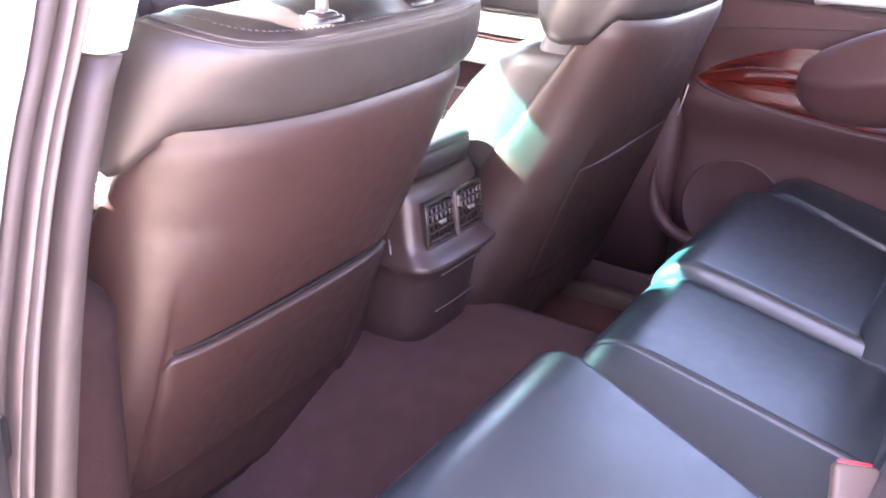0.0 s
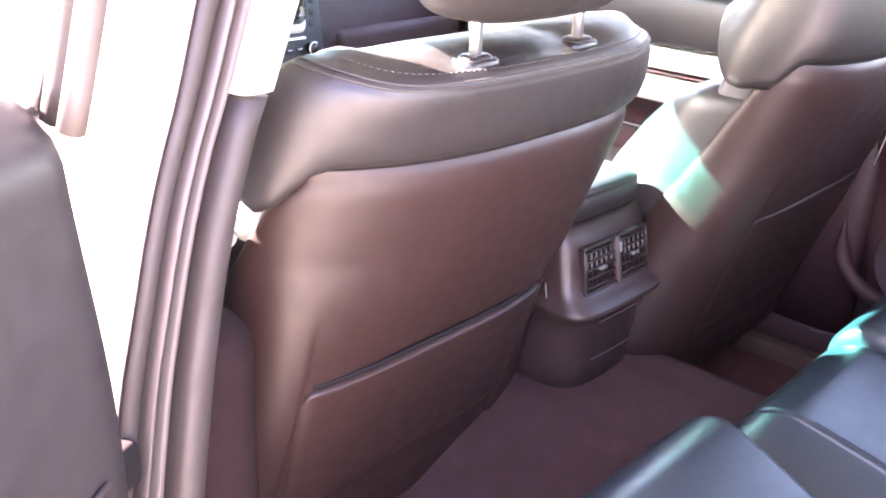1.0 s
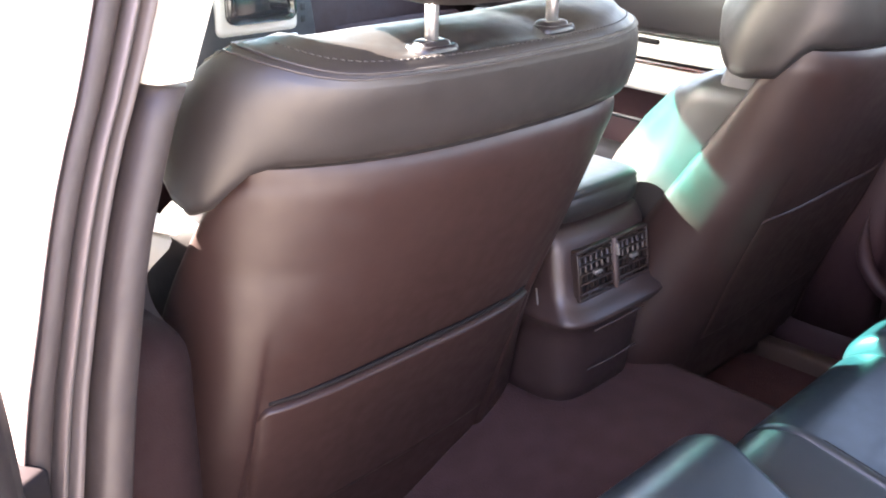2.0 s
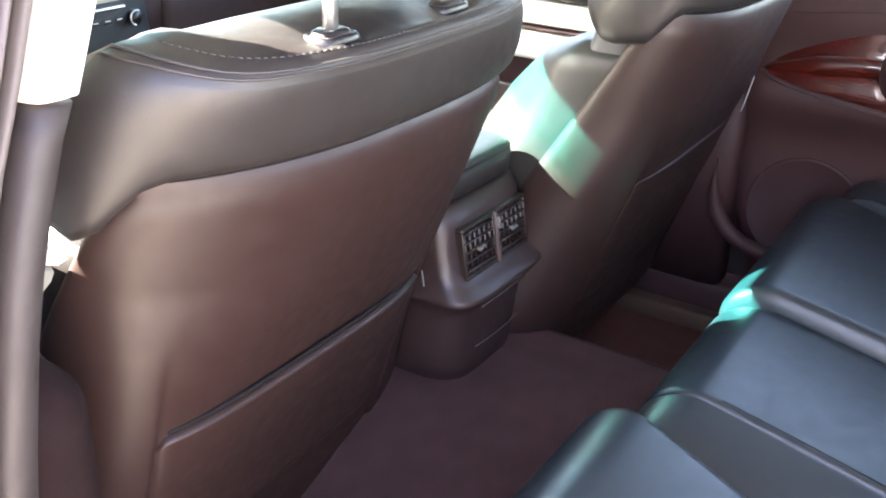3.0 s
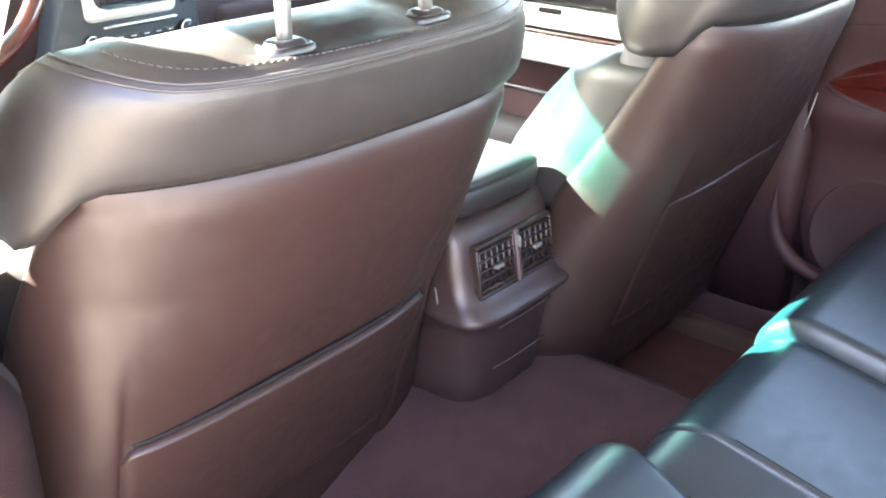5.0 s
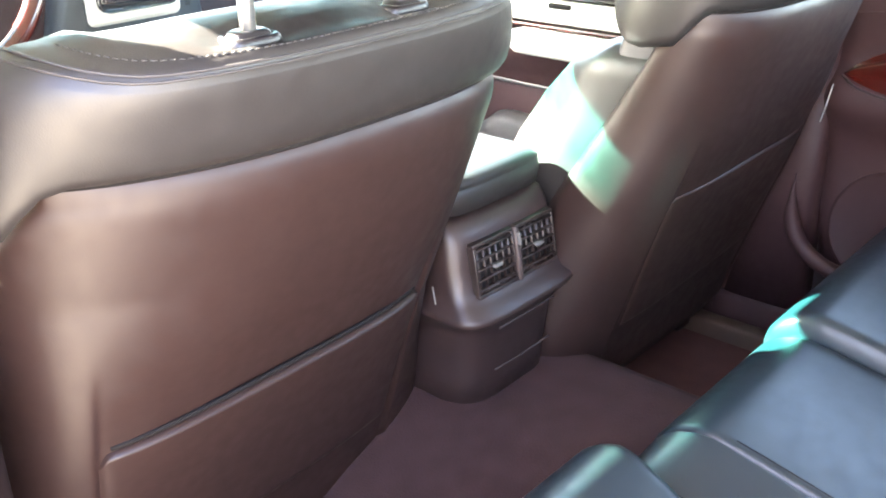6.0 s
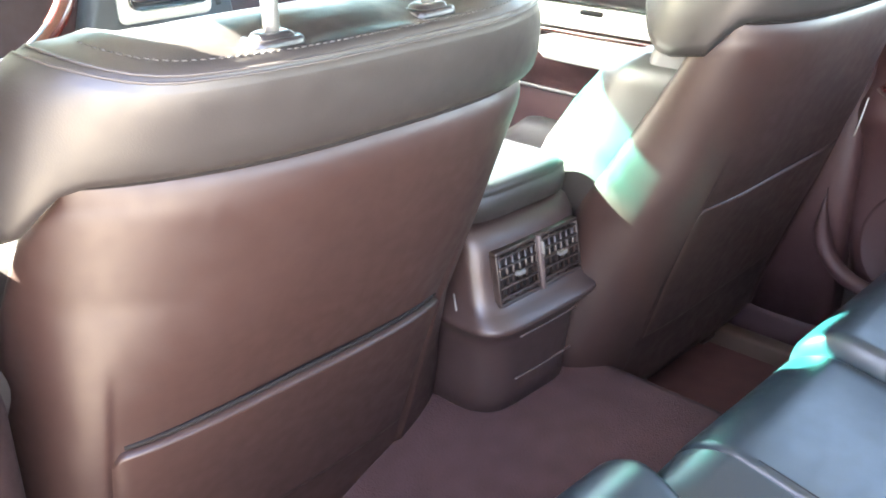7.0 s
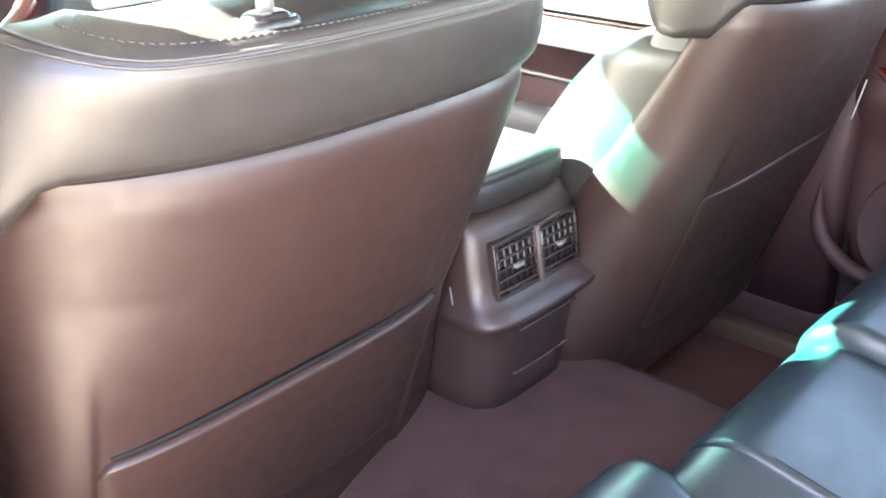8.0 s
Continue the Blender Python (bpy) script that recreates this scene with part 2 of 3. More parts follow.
roof_piece("ceiling", -0.65, 0.65, -1.10, 0.784, "pale cloth headliner of the car")

# windscreen and rear window


def screen_at(y0, z0, y1, z1, w0, w1, bow):
    def f(u, v):
        x = (2 * u - 1) * (w0 + (w1 - w0) * v)
        return (x, y0 + (y1 - y0) * v - bow * (2 * u - 1) ** 2, z0 + (z1 - z0) * v)
    return f


windscreen = part("window_1", sheet(screen_at(1.55, 0.82, 0.735, 1.235, 0.72, 0.62, 0.08), 16, 12), SHIELD)
tagged(windscreen, "clear windscreen with a teal shade band", "windscreen", kind="structure")
rear_window = part("window_2", sheet(screen_at(-1.65, 0.86, -1.10, 1.16, 0.62, 0.54, -0.06), 12, 8), GLASS)
tagged(rear_window, "tinted rear window", "window", kind="structure")
scuttle = part("scuttle", rbox(-0.78, 0.78, 1.50, 2.6, 0.50, 0.79, 0.03), PAINT)
tagged(scuttle, "painted bonnet ahead of the windscreen", "bonnet", kind="structure")
parcel = part("parcel_shelf", rbox(-0.66, 0.66, -1.70, -0.80, 0.80, 0.85, 0.015), CARPET)
tagged(parcel, "dark shelf behind the rear bench", "shelf", kind="structure")
bulkhead = part("wall_front", box(-0.70, 0.70, 1.34, 1.40, 0.05, 0.835), PLASTIC, smooth=False)
tagged(bulkhead, "dark bulkhead below the windscreen", "wall", kind="structure")
boot_wall = part("wall_rear", box(-0.66, 0.66, -1.75, -1.70, 0.0, 0.86), PLASTIC, smooth=False)
tagged(boot_wall, "dark wall behind the rear bench", "wall", kind="structure")


def pillar(name, path, w, d, mat, label):
    """A pillar along points; w across the car, d along it."""
    rings = []
    for x, y, z in path:
        rings.append([(x + w / 2 * math.copysign(abs(math.cos(a)) ** 0.5, math.cos(a)),
                       y + d / 2 * math.copysign(abs(math.sin(a)) ** 0.5, math.sin(a)), z) for a in
                      [k * math.tau / 24 for k in range(24)]])
    ob = part(name, loft(rings), mat)
    return tagged(ob, label, "pillar", kind="structure")


for sx in (-1, 1):
    pillar("a_pillar", [(sx * 0.66, 0.74, 1.17), (sx * 0.70, 1.08, 0.98), (sx * 0.75, 1.46, 0.80)], 0.04, 0.07, BEIGE, "slanting front roof pillar")
    pillar("c_pillar", [(sx * 0.60, -1.00, 1.17), (sx * 0.68, -1.15, 0.95), (sx * 0.70, -1.30, 0.78)], 0.06, 0.30, BEIGE, "broad rear roof pillar")
    part_rail = part("roof_rail", tube([(sx * 0.675, 0.76, 1.175), (sx * 0.675, 0.1, 1.20), (sx * 0.66, -0.5, 1.20), (sx * 0.62, -1.10, 1.16)], 0.028, 10), BEIGE)
    tagged(part_rail, "pale roof rail above the doors", "roof rail", kind="structure")
    sill = part("sill", rbox(sx * 0.735 - 0.075, sx * 0.735 + 0.075, -0.75, 1.30, 0.02, 0.185, 0.02), SILL)
    tagged(sill, "dark plastic door sill trim", "sill", kind="structure")

scuff = part("sill_plate", rbox(0.612, 0.648, -0.60, 0.24, 0.095, 0.135, 0.008), material("tan_plastic", (0.105, 0.066, 0.048), 0.5))
tagged(scuff, "tan plastic scuff plate along the door sill", "sill", kind="structure")

# right centre pillar, behind the passenger seat
pillar("b_pillar", [(0.69, 0.06, 0.18), (0.68, 0.06, 0.40), (0.67, 0.05, 0.75)], 0.07, 0.16, TRIM, "dark lower trim of the centre pillar")
pillar("b_pillar", [(0.67, 0.05, 0.75), (0.645, 0.04, 0.95), (0.61, 0.02, 1.18)], 0.06, 0.13, BEIGE, "pale upper trim of the centre pillar")

# left centre pillar: painted post, seals and inner trims
lb = empty("b_pillar", (-0.76, 0.03, 0.10), "centre pillar with dark lower and pale upper trim and door seals", "pillar", kind="structure")
PO = Vector(lb.location)
Z_L = [0.12, 0.30, 0.535, 0.633, 0.71, 0.75, 0.79, 0.83, 0.857, 0.935, 1.05, 1.18]
IN_L = [-0.815, -0.787, -0.752, -0.737, -0.722, -0.712, -0.699, -0.685, -0.672, -0.640, -0.600, -0.545]
OUT_L = [-0.885, -0.868, -0.838, -0.820, -0.799, -0.789, -0.777, -0.763, -0.752, -0.728, -0.690, -0.635]


def pillar_at(z, f):
    a, b = np.interp(z, Z_L, IN_L), np.interp(z, Z_L, OUT_L)
    return float(a + (b - a) * f)


def pillar_strip(name, f0, f1, y0, y1, z0, z1, mat, label="", round_=0.35):
    rings = []
    for k in range(37):
        z = z0 + (z1 - z0) * k / 36
        xa, xb = pillar_at(z, f0), pillar_at(z, f1)
        cx, cy, hw, hd = (xa + xb) / 2, (y0 + y1) / 2, abs(xa - xb) / 2, (y1 - y0) / 2
        rings.append([(cx + hw * math.copysign(abs(math.cos(a)) ** round_, math.cos(a)),
                       cy + hd * math.copysign(abs(math.sin(a)) ** round_, math.sin(a)), z) for a in [i * math.tau / 28 for i in range(28)]])
    return part(name, off(loft(rings), PO), mat, lb, label)


pillar_strip("post", 0.20, 0.95, 0.045, 0.22, 0.12, 1.18, PAINT, "dark painted steel post")
pillar_strip("lower_trim", -0.03, 0.45, 0.018, 0.265, 0.12, 0.853, TAUPE, "grey-brown plastic lower trim", 0.5)
part("retractor_cover", off(rbox(-0.775, -0.662, 0.050, 0.262, 0.13, 0.652, 0.045, 6), PO), FELT, lb, "dark bulging lower cover of the pillar")
pillar_strip("upper_trim", -0.04, 0.47, 0.018, 0.20, 0.857, 1.18, BEIGE, "pale upper trim panel", 0.4)
pillar_strip("seal_edge", 0.455, 0.60, 0.028, 0.07, 0.12, 1.17, SEAL, "pale grey edge of the door seal", 0.8)
pillar_strip("seal_gap", 0.58, 0.66, 0.034, 0.07, 0.12, 1.17, RUBBER, "black rubber door seal", 0.8)
pillar_strip("seal_lip", 0.645, 0.71, 0.028, 0.06, 0.12, 1.17, SEAL, "pale grey inner lip of the seal", 0.8)
pillar_strip("outer_seal", 0.71, 0.97, 0.036, 0.08, 0.12, 1.17, TAUPE, "", 0.7)
pillar_strip("post_edge", 0.955, 1.0, 0.040, 0.08, 0.12, 1.17, SEAL, "pale painted edge", 0.9)

# ---------------------------------------------------------------- doors


def panel_x(y, z, side):
    """Inner face of a closed door: belt line, armrest bulge and pocket below."""
    x = 0.672 - 0.030 * smooth01((z - 0.60) / 0.12)
    x -= 0.040 * math.exp(-((z - 0.575) / 0.055) ** 2)
    x -= 0.008 * smooth01((0.42 - z) / 0.20)
    return x * side


def door_panel(name, side, y0, y1, place, label, mat=TRIM, z0=0.19, z1=0.775, belt=0.78):
    d = empty(name, place, label, "car door", kind="structure")

    def f(u, v):
        z = z0 + (z1 - z0) * v
        front = y1 - 0.05 * smooth01((0.40 - z) / 0.2)
        y = y0 + (front - y0) * u
        edge = 0.02 * smooth01((u - 0.95) / 0.05) ** 2
        return (panel_x(y, z, side) + side * edge, y, z)
    part("panel", off(sheet(f, 50, 50, 0.05, (side, 0, 0)), place), mat, d)
    part("outer_skin", off(rbox(min(side * 0.72, side * 0.76), max(side * 0.72, side * 0.76), y0, y1, 0.10, belt, 0.012), place), PAINT, d)

    def g(u, v):
        z = belt - 0.01 + (1.20 - belt) * v
        return (side * (0.715 - 0.045 * v), y0 + (y1 - y0) * u, z)
    part("glass", off(sheet(g, 4, 6), place), GLASS, d)
    part("belt_strip", off(tube([(side * 0.655 if belt > 0.75 else side * 0.725, y0, belt), (side * 0.655 if belt > 0.75 else side * 0.725, y1, belt)], 0.010, 8), place), RUBBER, d)
    return d


def leaf(yc0, yc1, zt, zb, side, lift, nu=48, nv=10):
    """A pointed panel lying on the door's face between an upper and a lower curve."""
    def f(u, v):
        y = yc0 + (yc1 - yc0) * u
        a, b = zb(u), zt(u)
        z = a + (b - a) * v
        ridge = (v / 0.55 if v < 0.55 else (1 - v) / 0.45) * min(1, u * 6) ** 0.7
        return (panel_x(y, z, side) - side * (lift * ridge - 0.002), y, z)
    return sheet(f, nu, nv, 0.006, (side, 0, 0))


DR = (0.68, -0.40, 0.18)
rear_right = door_panel("door_1", 1, -0.80, -0.005, DR, "closed rear door with black panel and lacquered wood inlay")


def wood_top(u):
    return 0.614 + 0.070 * min(1, u / 0.30) ** 0.55 + 0.055 * u


def wood_low(u):
    return 0.614 - 0.050 * min(1, u / 0.55) ** 0.50


part("wood_inlay", off(leaf(-0.038, -0.60, wood_top, wood_low, 1, 0.022, 60, 20), DR), WOOD, rear_right, "glossy red-brown wood inlay")


def edge_line(f, a, b, lift):
    return [(panel_x(a + (b - a) * u, f(u), 1) - lift, a + (b - a) * u, f(u)) for u in [k / 30 for k in range(31)]]


RIDGE = [0.004 + 0.016 * k for k in range(40)]
RIDGE_R = [0.024 * min(1, u * 6) ** 0.7 for u in RIDGE]


def ridge_point(u, r):
    y, z = -0.038 - 0.562 * u, wood_low(u) + 0.52 * (wood_top(u) - wood_low(u))
    return (panel_x(y, z, 1) - 0.94 * r + r, y, z)


part("wood_ridge", off(tube([ridge_point(u, r) for u, r in zip(RIDGE, RIDGE_R)], RIDGE_R, 64), DR), WOOD, rear_right, "rounded glossy ridge along the wood inlay")
part("trim_line", off(tube(edge_line(wood_low, -0.038, -0.60, 0.003), 0.0022, 6), DR), PLASTIC, rear_right)
part("crease", off(tube([(panel_x(y, 0.705 - 0.12 * y, 1) - 0.001, y, 0.705 + 0.12 * (-y)) for y in [-0.02 - 0.05 * k for k in range(16)]], 0.0018, 6), DR), TRIM, rear_right)


def grip_at(u, v):
    a, b = v * math.pi, u * math.tau
    y = -0.232 - 0.215 * (1 - math.cos(a))
    r = math.sin(a) ** 0.8
    c, s = math.cos(b), math.sin(b)
    ridge = 1 - 0.45 * abs(s) ** 0.6
    return (0.600 + 0.052 * r * c * ridge, y, 0.650 + 0.092 * r * s + 0.045 * smooth01((-y - 0.23) / 0.25))


part("armrest", off(sheet(grip_at, 40, 32), DR), TRIM, rear_right, "padded black leather armrest")
part("door_handle", off(tube([(0.622, -0.235, 0.788), (0.607, -0.265, 0.795), (0.604, -0.34, 0.799), (0.618, -0.40, 0.799)], 0.009, 8), DR), SILVER, rear_right, "silver pull handle")


def grille_ring(r, lift):
    pts = []
    for k in range(48):
        a = k * math.tau / 48
        y, z = -0.145 + r * math.cos(a), 0.362 + r * math.sin(a)
        pts.append((panel_x(y, z, 1) - lift, y, z))
    return pts


part("speaker_grille", off(loft([grille_ring(*q) for q in ((0.104, -0.004), (0.103, 0.0035), (0.100, 0.005), (0.096, 0.0045), (0.092, 0.002), (0.05, 0.002), (0.01, 0.002))]), DR), TRIM, rear_right, "round speaker grille")
rim = spline([(0.640, 0.012, 0.44), (0.632, 0.010, 0.40), (0.618, 0.000, 0.365), (0.606, -0.022, 0.335), (0.600, -0.06, 0.310), (0.598, -0.12, 0.297), (0.60, -0.25, 0.29), (0.61, -0.7, 0.29)], 8)
part("door_edge", off(tube(rim, [0.0008 + 0.0132 * smooth01(k / 18) for k in range(len(rim))], 12), DR), TRIM, rear_right, "rounded dark edge trim")
part("edge_strip", off(tube([(0.634, -0.030, 0.600), (0.636, -0.022, 0.560), (0.638, -0.016, 0.535)], 0.0011, 8), DR), SILVER, rear_right, "pale strip at the door's front edge")

DF = (0.68, 0.55, 0.18)
front_right = door_panel("door_2", 1, 0.14, 1.25, DF, "closed front passenger door with pale armrest")


def arm_front(u, v):
    a = u * math.tau
    y = 0.16 + 0.46 * v
    k = 1 - smooth01((v - 0.86) / 0.14) * 0.7
    return (0.625 + 0.055 * math.copysign(abs(math.cos(a)) ** 0.6, math.cos(a)) * k, y, 0.597 + 0.025 * math.copysign(abs(math.sin(a)) ** 0.6, math.sin(a)) * k + 0.004 * v)


part("armrest", off(sheet(arm_front, 24, 16), DF), BEIGE, front_right, "pale padded armrest")
part("upper_pad", off(rbox(0.598, 0.66, 0.15, 1.05, 0.684, 0.795, 0.016), DF), GUIDE, front_right, "dark upper door pad")
part("ledge", off(rbox(0.604, 0.66, 0.15, 0.95, 0.637, 0.680, 0.008), DF), BEIGE, front_right, "pale ledge under the window")
part("wood_strip", off(rbox(0.602, 0.66, 0.17, 0.90, 0.6265, 0.6335, 0.002), DF), WOOD, front_right, "narrow wood strip")
part("map_pocket", off(rbox(0.652, 0.672, 0.22, 0.95, 0.26, 0.497, 0.006), DF), TRIM, front_right)
part("pocket_lip", off(tube([(0.649, 0.22, 0.494), (0.648, 0.6, 0.501), (0.649, 0.95, 0.507)], 0.0035, 8), DF), GREY, front_right)
part("handle", off(rbox(0.598, 0.608, 0.45, 0.50, 0.667, 0.677, 0.004), DF), DARK, front_right)

for k in range(4):
    part("marking", off(box(0.5965, 0.600, 0.697 + 0.019 * k, 0.705 + 0.019 * k, 0.7055 - 0.0036 * k, 0.7075 - 0.0036 * k), DF), MARK, front_right)

DL = (-0.68, 0.55, 0.18)
front_left = door_panel("door_3", -1, 0.16, 1.25, DL, "closed front driver door with pale armrest", RUBBER, z1=0.67, belt=0.735)


def slanted(points, y0, y1):
    """A bar of that cross-section (x, z) along the car, drawn in at its ends."""
    cx, cz = sum(p[0] for p in points) / len(points), sum(p[1] for p in points) / len(points)
    return loft([[(cx + (x - cx) * k, y, cz + (z - cz) * k) for x, z in points] for y, k in ((y0, 0.90), (y0 + 0.008, 1.0), (y1 - 0.02, 1.0), (y1, 0.8))])


part("armrest", off(slanted([(-0.722, 0.748), (-0.700, 0.745), (-0.670, 0.732), (-0.650, 0.719), (-0.646, 0.713), (-0.656, 0.711), (-0.700, 0.730), (-0.722, 0.735)], 0.095, 0.80), DL), BEIGE, front_left, "pale padded armrest")
part("armrest_base", off(slanted([(-0.722, 0.733), (-0.700, 0.728), (-0.658, 0.709), (-0.662, 0.702), (-0.680, 0.690), (-0.700, 0.672), (-0.722, 0.660)], 0.097, 0.80), DL), STONE, front_left, "grey-brown underside of the armrest")
part("upper_pad", off(slanted([(-0.735, 0.757), (-0.716, 0.755), (-0.708, 0.751), (-0.708, 0.746), (-0.735, 0.742)], 0.09, 1.10), DL), STONE, front_left, "pale upper door pad")

# open rear door, swung out on its hinges
HINGE = Vector((-0.848, 0.035, 0.10))
open_door = empty("door_4", HINGE, "open rear door with dark inner panel and window frame", "car door", kind="structure")
open_door.rotation_euler = (0, 0, radians(-66))
# in the door's own frame it runs back along -y with its inner face towards +x


def open_panel(u, v):
    z = 0.05 + 0.75 * v
    start = 0.005 + 0.030 * smooth01((v - 0.55) / 0.45) ** 1.6 + 0.02 * smooth01((0.3 - v) / 0.3)
    y = -start - (0.92 - start) * u
    bulge = 0.035 * math.exp(-((z - 0.52) / 0.08) ** 2) * smooth01((u - 0.1) / 0.2)
    rnd = 0.03 * (1 - smooth01(u / 0.04)) + 0.035 * smooth01((v - 0.93) / 0.07) ** 2
    return (0.06 + bulge - rnd, y, z)


part("panel", sheet(open_panel, 60, 50, 0.05, (-1, 0, 0)), LEATHER, open_door, "dark moulded inner panel")
part("skin", rbox(-0.05, 0.005, -0.95, -0.07, -0.05, 0.68, 0.02), PAINT, open_door)
part("panel_seam", tube([(0.063, -0.06 - 0.05 * k, 0.525 - 0.012 * k) for k in range(17)], 0.0025, 6), PLASTIC, open_door)
for xo, yo, rr, mt, lab in ((0.030, -0.012, 0.013, TAUPE, "grey-brown frame moulding"), (0.052, -0.030, 0.009, SEAL, "pale seal lip"), (0.041, -0.020, 0.005, RUBBER, "thin dark seal"), (0.006, 0.004, 0.008, TAUPE, "")):
    part("window_frame", tube([(xo + 0.012, -0.030 + yo, 0.775), (xo + 0.02, -0.030 + yo, 0.80), (xo + 0.075, -0.035 + yo, 0.97), (xo + 0.10, -0.07 + yo, 1.05),
                               (xo + 0.11, -0.5 + yo, 1.08), (xo + 0.10, -0.85 + yo, 1.02), (xo, -0.93 + yo, 0.75)], rr, 10), mt, open_door, lab)
part("glass", sheet(lambda u, v: (0.02 + 0.09 * v, -0.06 - 0.02 * v - (0.82 - 0.06 * v) * u, 0.76 + 0.30 * v), 4, 4), GLASS, open_door)
part("hinge", rbox(-0.018, 0.022, -0.045, 0.03, 0.455, 0.495, 0.006), DARK, open_door, "black hinge and check strap")
part("hinge", rbox(-0.03, 0.03, -0.055, 0.03, 0.10, 0.17, 0.008), PLASTIC, open_door)

# ---------------------------------------------------------------- front seats
ZS = [0.18, 0.25, 0.30, 0.40, 0.505, 0.63, 0.755, 0.766, 0.84, 0.88]
YS = [0.214, 0.197, 0.179, 0.143, 0.102, 0.053, 0.005, 0.001, -0.026, -0.036]
WS = [0.252, 0.252, 0.250, 0.247, 0.246, 0.243, 0.240, 0.260, 0.254, 0.240]


def y_rear(z):
    return float(np.interp(z, ZS, YS))


def half_w(z):
    return float(np.interp(z, ZS, WS))


INNER = {"side": 1, "share": 1.0, "start": 0.030, "run": 0.080, "proud": 0.011, "square": 3.3, "slope": 0.9, "rise": 0.0, "low": 0.0}


def bluntness(z, s):
    """How square the back is in plan: rounder towards the outer shoulder, squarer low down and on the inner side."""
    if s * INNER["side"] > 0:
        return INNER["square"]
    return float(np.interp(z, [0.20, 0.45, 0.56, 0.66, 0.77, 0.80, 0.844], [5.6, 5.2, 3.9, 2.6, 2.1, 2.1, 2.65]))


def side_w(z, s):
    """Half width on one side: the side towards the middle of the car is fuller."""
    more = float(np.interp(z, [0.18, 0.30, 0.42, 0.50, 0.755, 0.768, 0.88], [0.085, 0.078, 0.042, 0.024, 0.042, 0.019, 0.016])) if s * INNER["side"] > 0 else 0.0
    if INNER["side"] * s < 0:
        return half_w(z) + 0.009 * smooth01((z - 0.50) / 0.20)
    return half_w(z) + more * INNER["share"] + INNER["low"] * (1 - smooth01((z - 0.50) / 0.14))


def rear_point(phi, z, deep=0.15, grow=0.0):
    """Point of the seat's back: phi 0 in its middle, a right angle at its flank."""
    s, c = math.sin(phi), math.cos(phi)
    w, e = side_w(z, s) + grow, 2 / bluntness(z, s)
    u = w * math.copysign(abs(s) ** e, s)
    y = y_rear(z) + deep - (deep + grow) * abs(c) ** e
    return Vector((u, y, z))


def rear_normal(phi, z):
    e = 0.01
    a = rear_point(phi + e, z) - rear_point(phi - e, z)
    b = rear_point(phi, z + e) - rear_point(phi, z - e)
    n = b.cross(a)
    if n.y > 0 and abs(phi) < 1.2:
        n.negate()
    if abs(phi) >= 1.2 and n.x * phi < 0:
        n.negate()
    return n.normalized()


def seat_ring(z, grow, deep=0.15, front=0.055, wing=0.110, n=56):
    ring = []
    for k in range(n):
        a = k * math.tau / n
        if math.cos(a) >= 0:
            phi = math.asin(max(-1, min(1, math.sin(a))))
            p = rear_point(phi, z, deep, grow)
        else:
            s, c = math.sin(a), -math.cos(a)
            w, e = side_w(z, s) + grow, 2 / bluntness(z, s)
            u = w * math.copysign(abs(s) ** e, s)
            k2 = abs(u) / w
            y = y_rear(z) + deep + (front + grow) * c ** e + wing * math.exp(-((k2 - 0.82) / 0.16) ** 2) * c ** 0.5
            p = Vector((u, y, z))
        ring.append(p)
    return ring


def flank(z, s):
    """How far round the flank the back shell reaches."""
    d = float(np.interp(z, [0.2, 0.35, 0.50, 0.60, 0.70, 0.765], [0.147, 0.147, 0.144, 0.124, 0.100, 0.090]))
    return math.acos(max(0.0, min(1.0, (1 - d / 0.15) ** (bluntness(z, s) / 2))))


def shell_at(u, v, inward=False):
    t = 2 * u - 1
    top = 0.768 - 0.022 * smooth01((abs(t) - 0.88) / 0.12) ** 2
    z = 0.20 + (top - 0.20) * v
    phi = math.copysign(abs(t) ** 1.7, t) * flank(z, t)
    roll_top, roll_side = min((1 - v) * 16, 1.0), min((1 - abs(t)) * 18, 1.0)
    if inward:
        return -0.012 * rear_normal(phi, z)
    lift = 0.009 - 0.019 * (1 - math.sqrt(1 - (1 - roll_top) ** 2)) - 0.006 * (1 - math.sqrt(1 - (1 - roll_side) ** 2))
    # the middle panel lies deeper than the rims beside the pocket
    p = rear_point(phi, z)
    lift -= 0.0055 * (1 - smooth01((abs(p.x) - 0.1985) / 0.006)) * (1 - smooth01((z - 0.50) / 0.12))
    return p + rear_normal(phi, z) * lift


def pocket_at(u, v, high=0.503):
    t = 2 * u - 1
    zt = high + 0.004 * t + 0.008 * (1 - t * t) - 0.02 * smooth01((abs(t) - 0.93) / 0.07) ** 2
    zb = 0.305 + 0.012 * t
    z = zb + (zt - zb) * v
    half = 0.190 + 0.014 * v
    uu = half * t
    w = side_w(z, uu)
    phi = math.asin(max(-1, min(1, math.copysign((abs(uu) / w) ** (bluntness(z, uu) / 2), uu))))
    edge = min((1 - abs(t)) * 16, (1 - v) * 60, v * 12, 1.0)
    gape = 0.5 * INNER["proud"] * smooth01((v - 0.55) / 0.45) * (1 - t * t)
    lift = INNER["proud"] * math.sqrt(max(0.0, 1 - (1 - edge) ** 2)) - 0.001 + gape
    return rear_point(phi, z) + rear_normal(phi, z) * lift


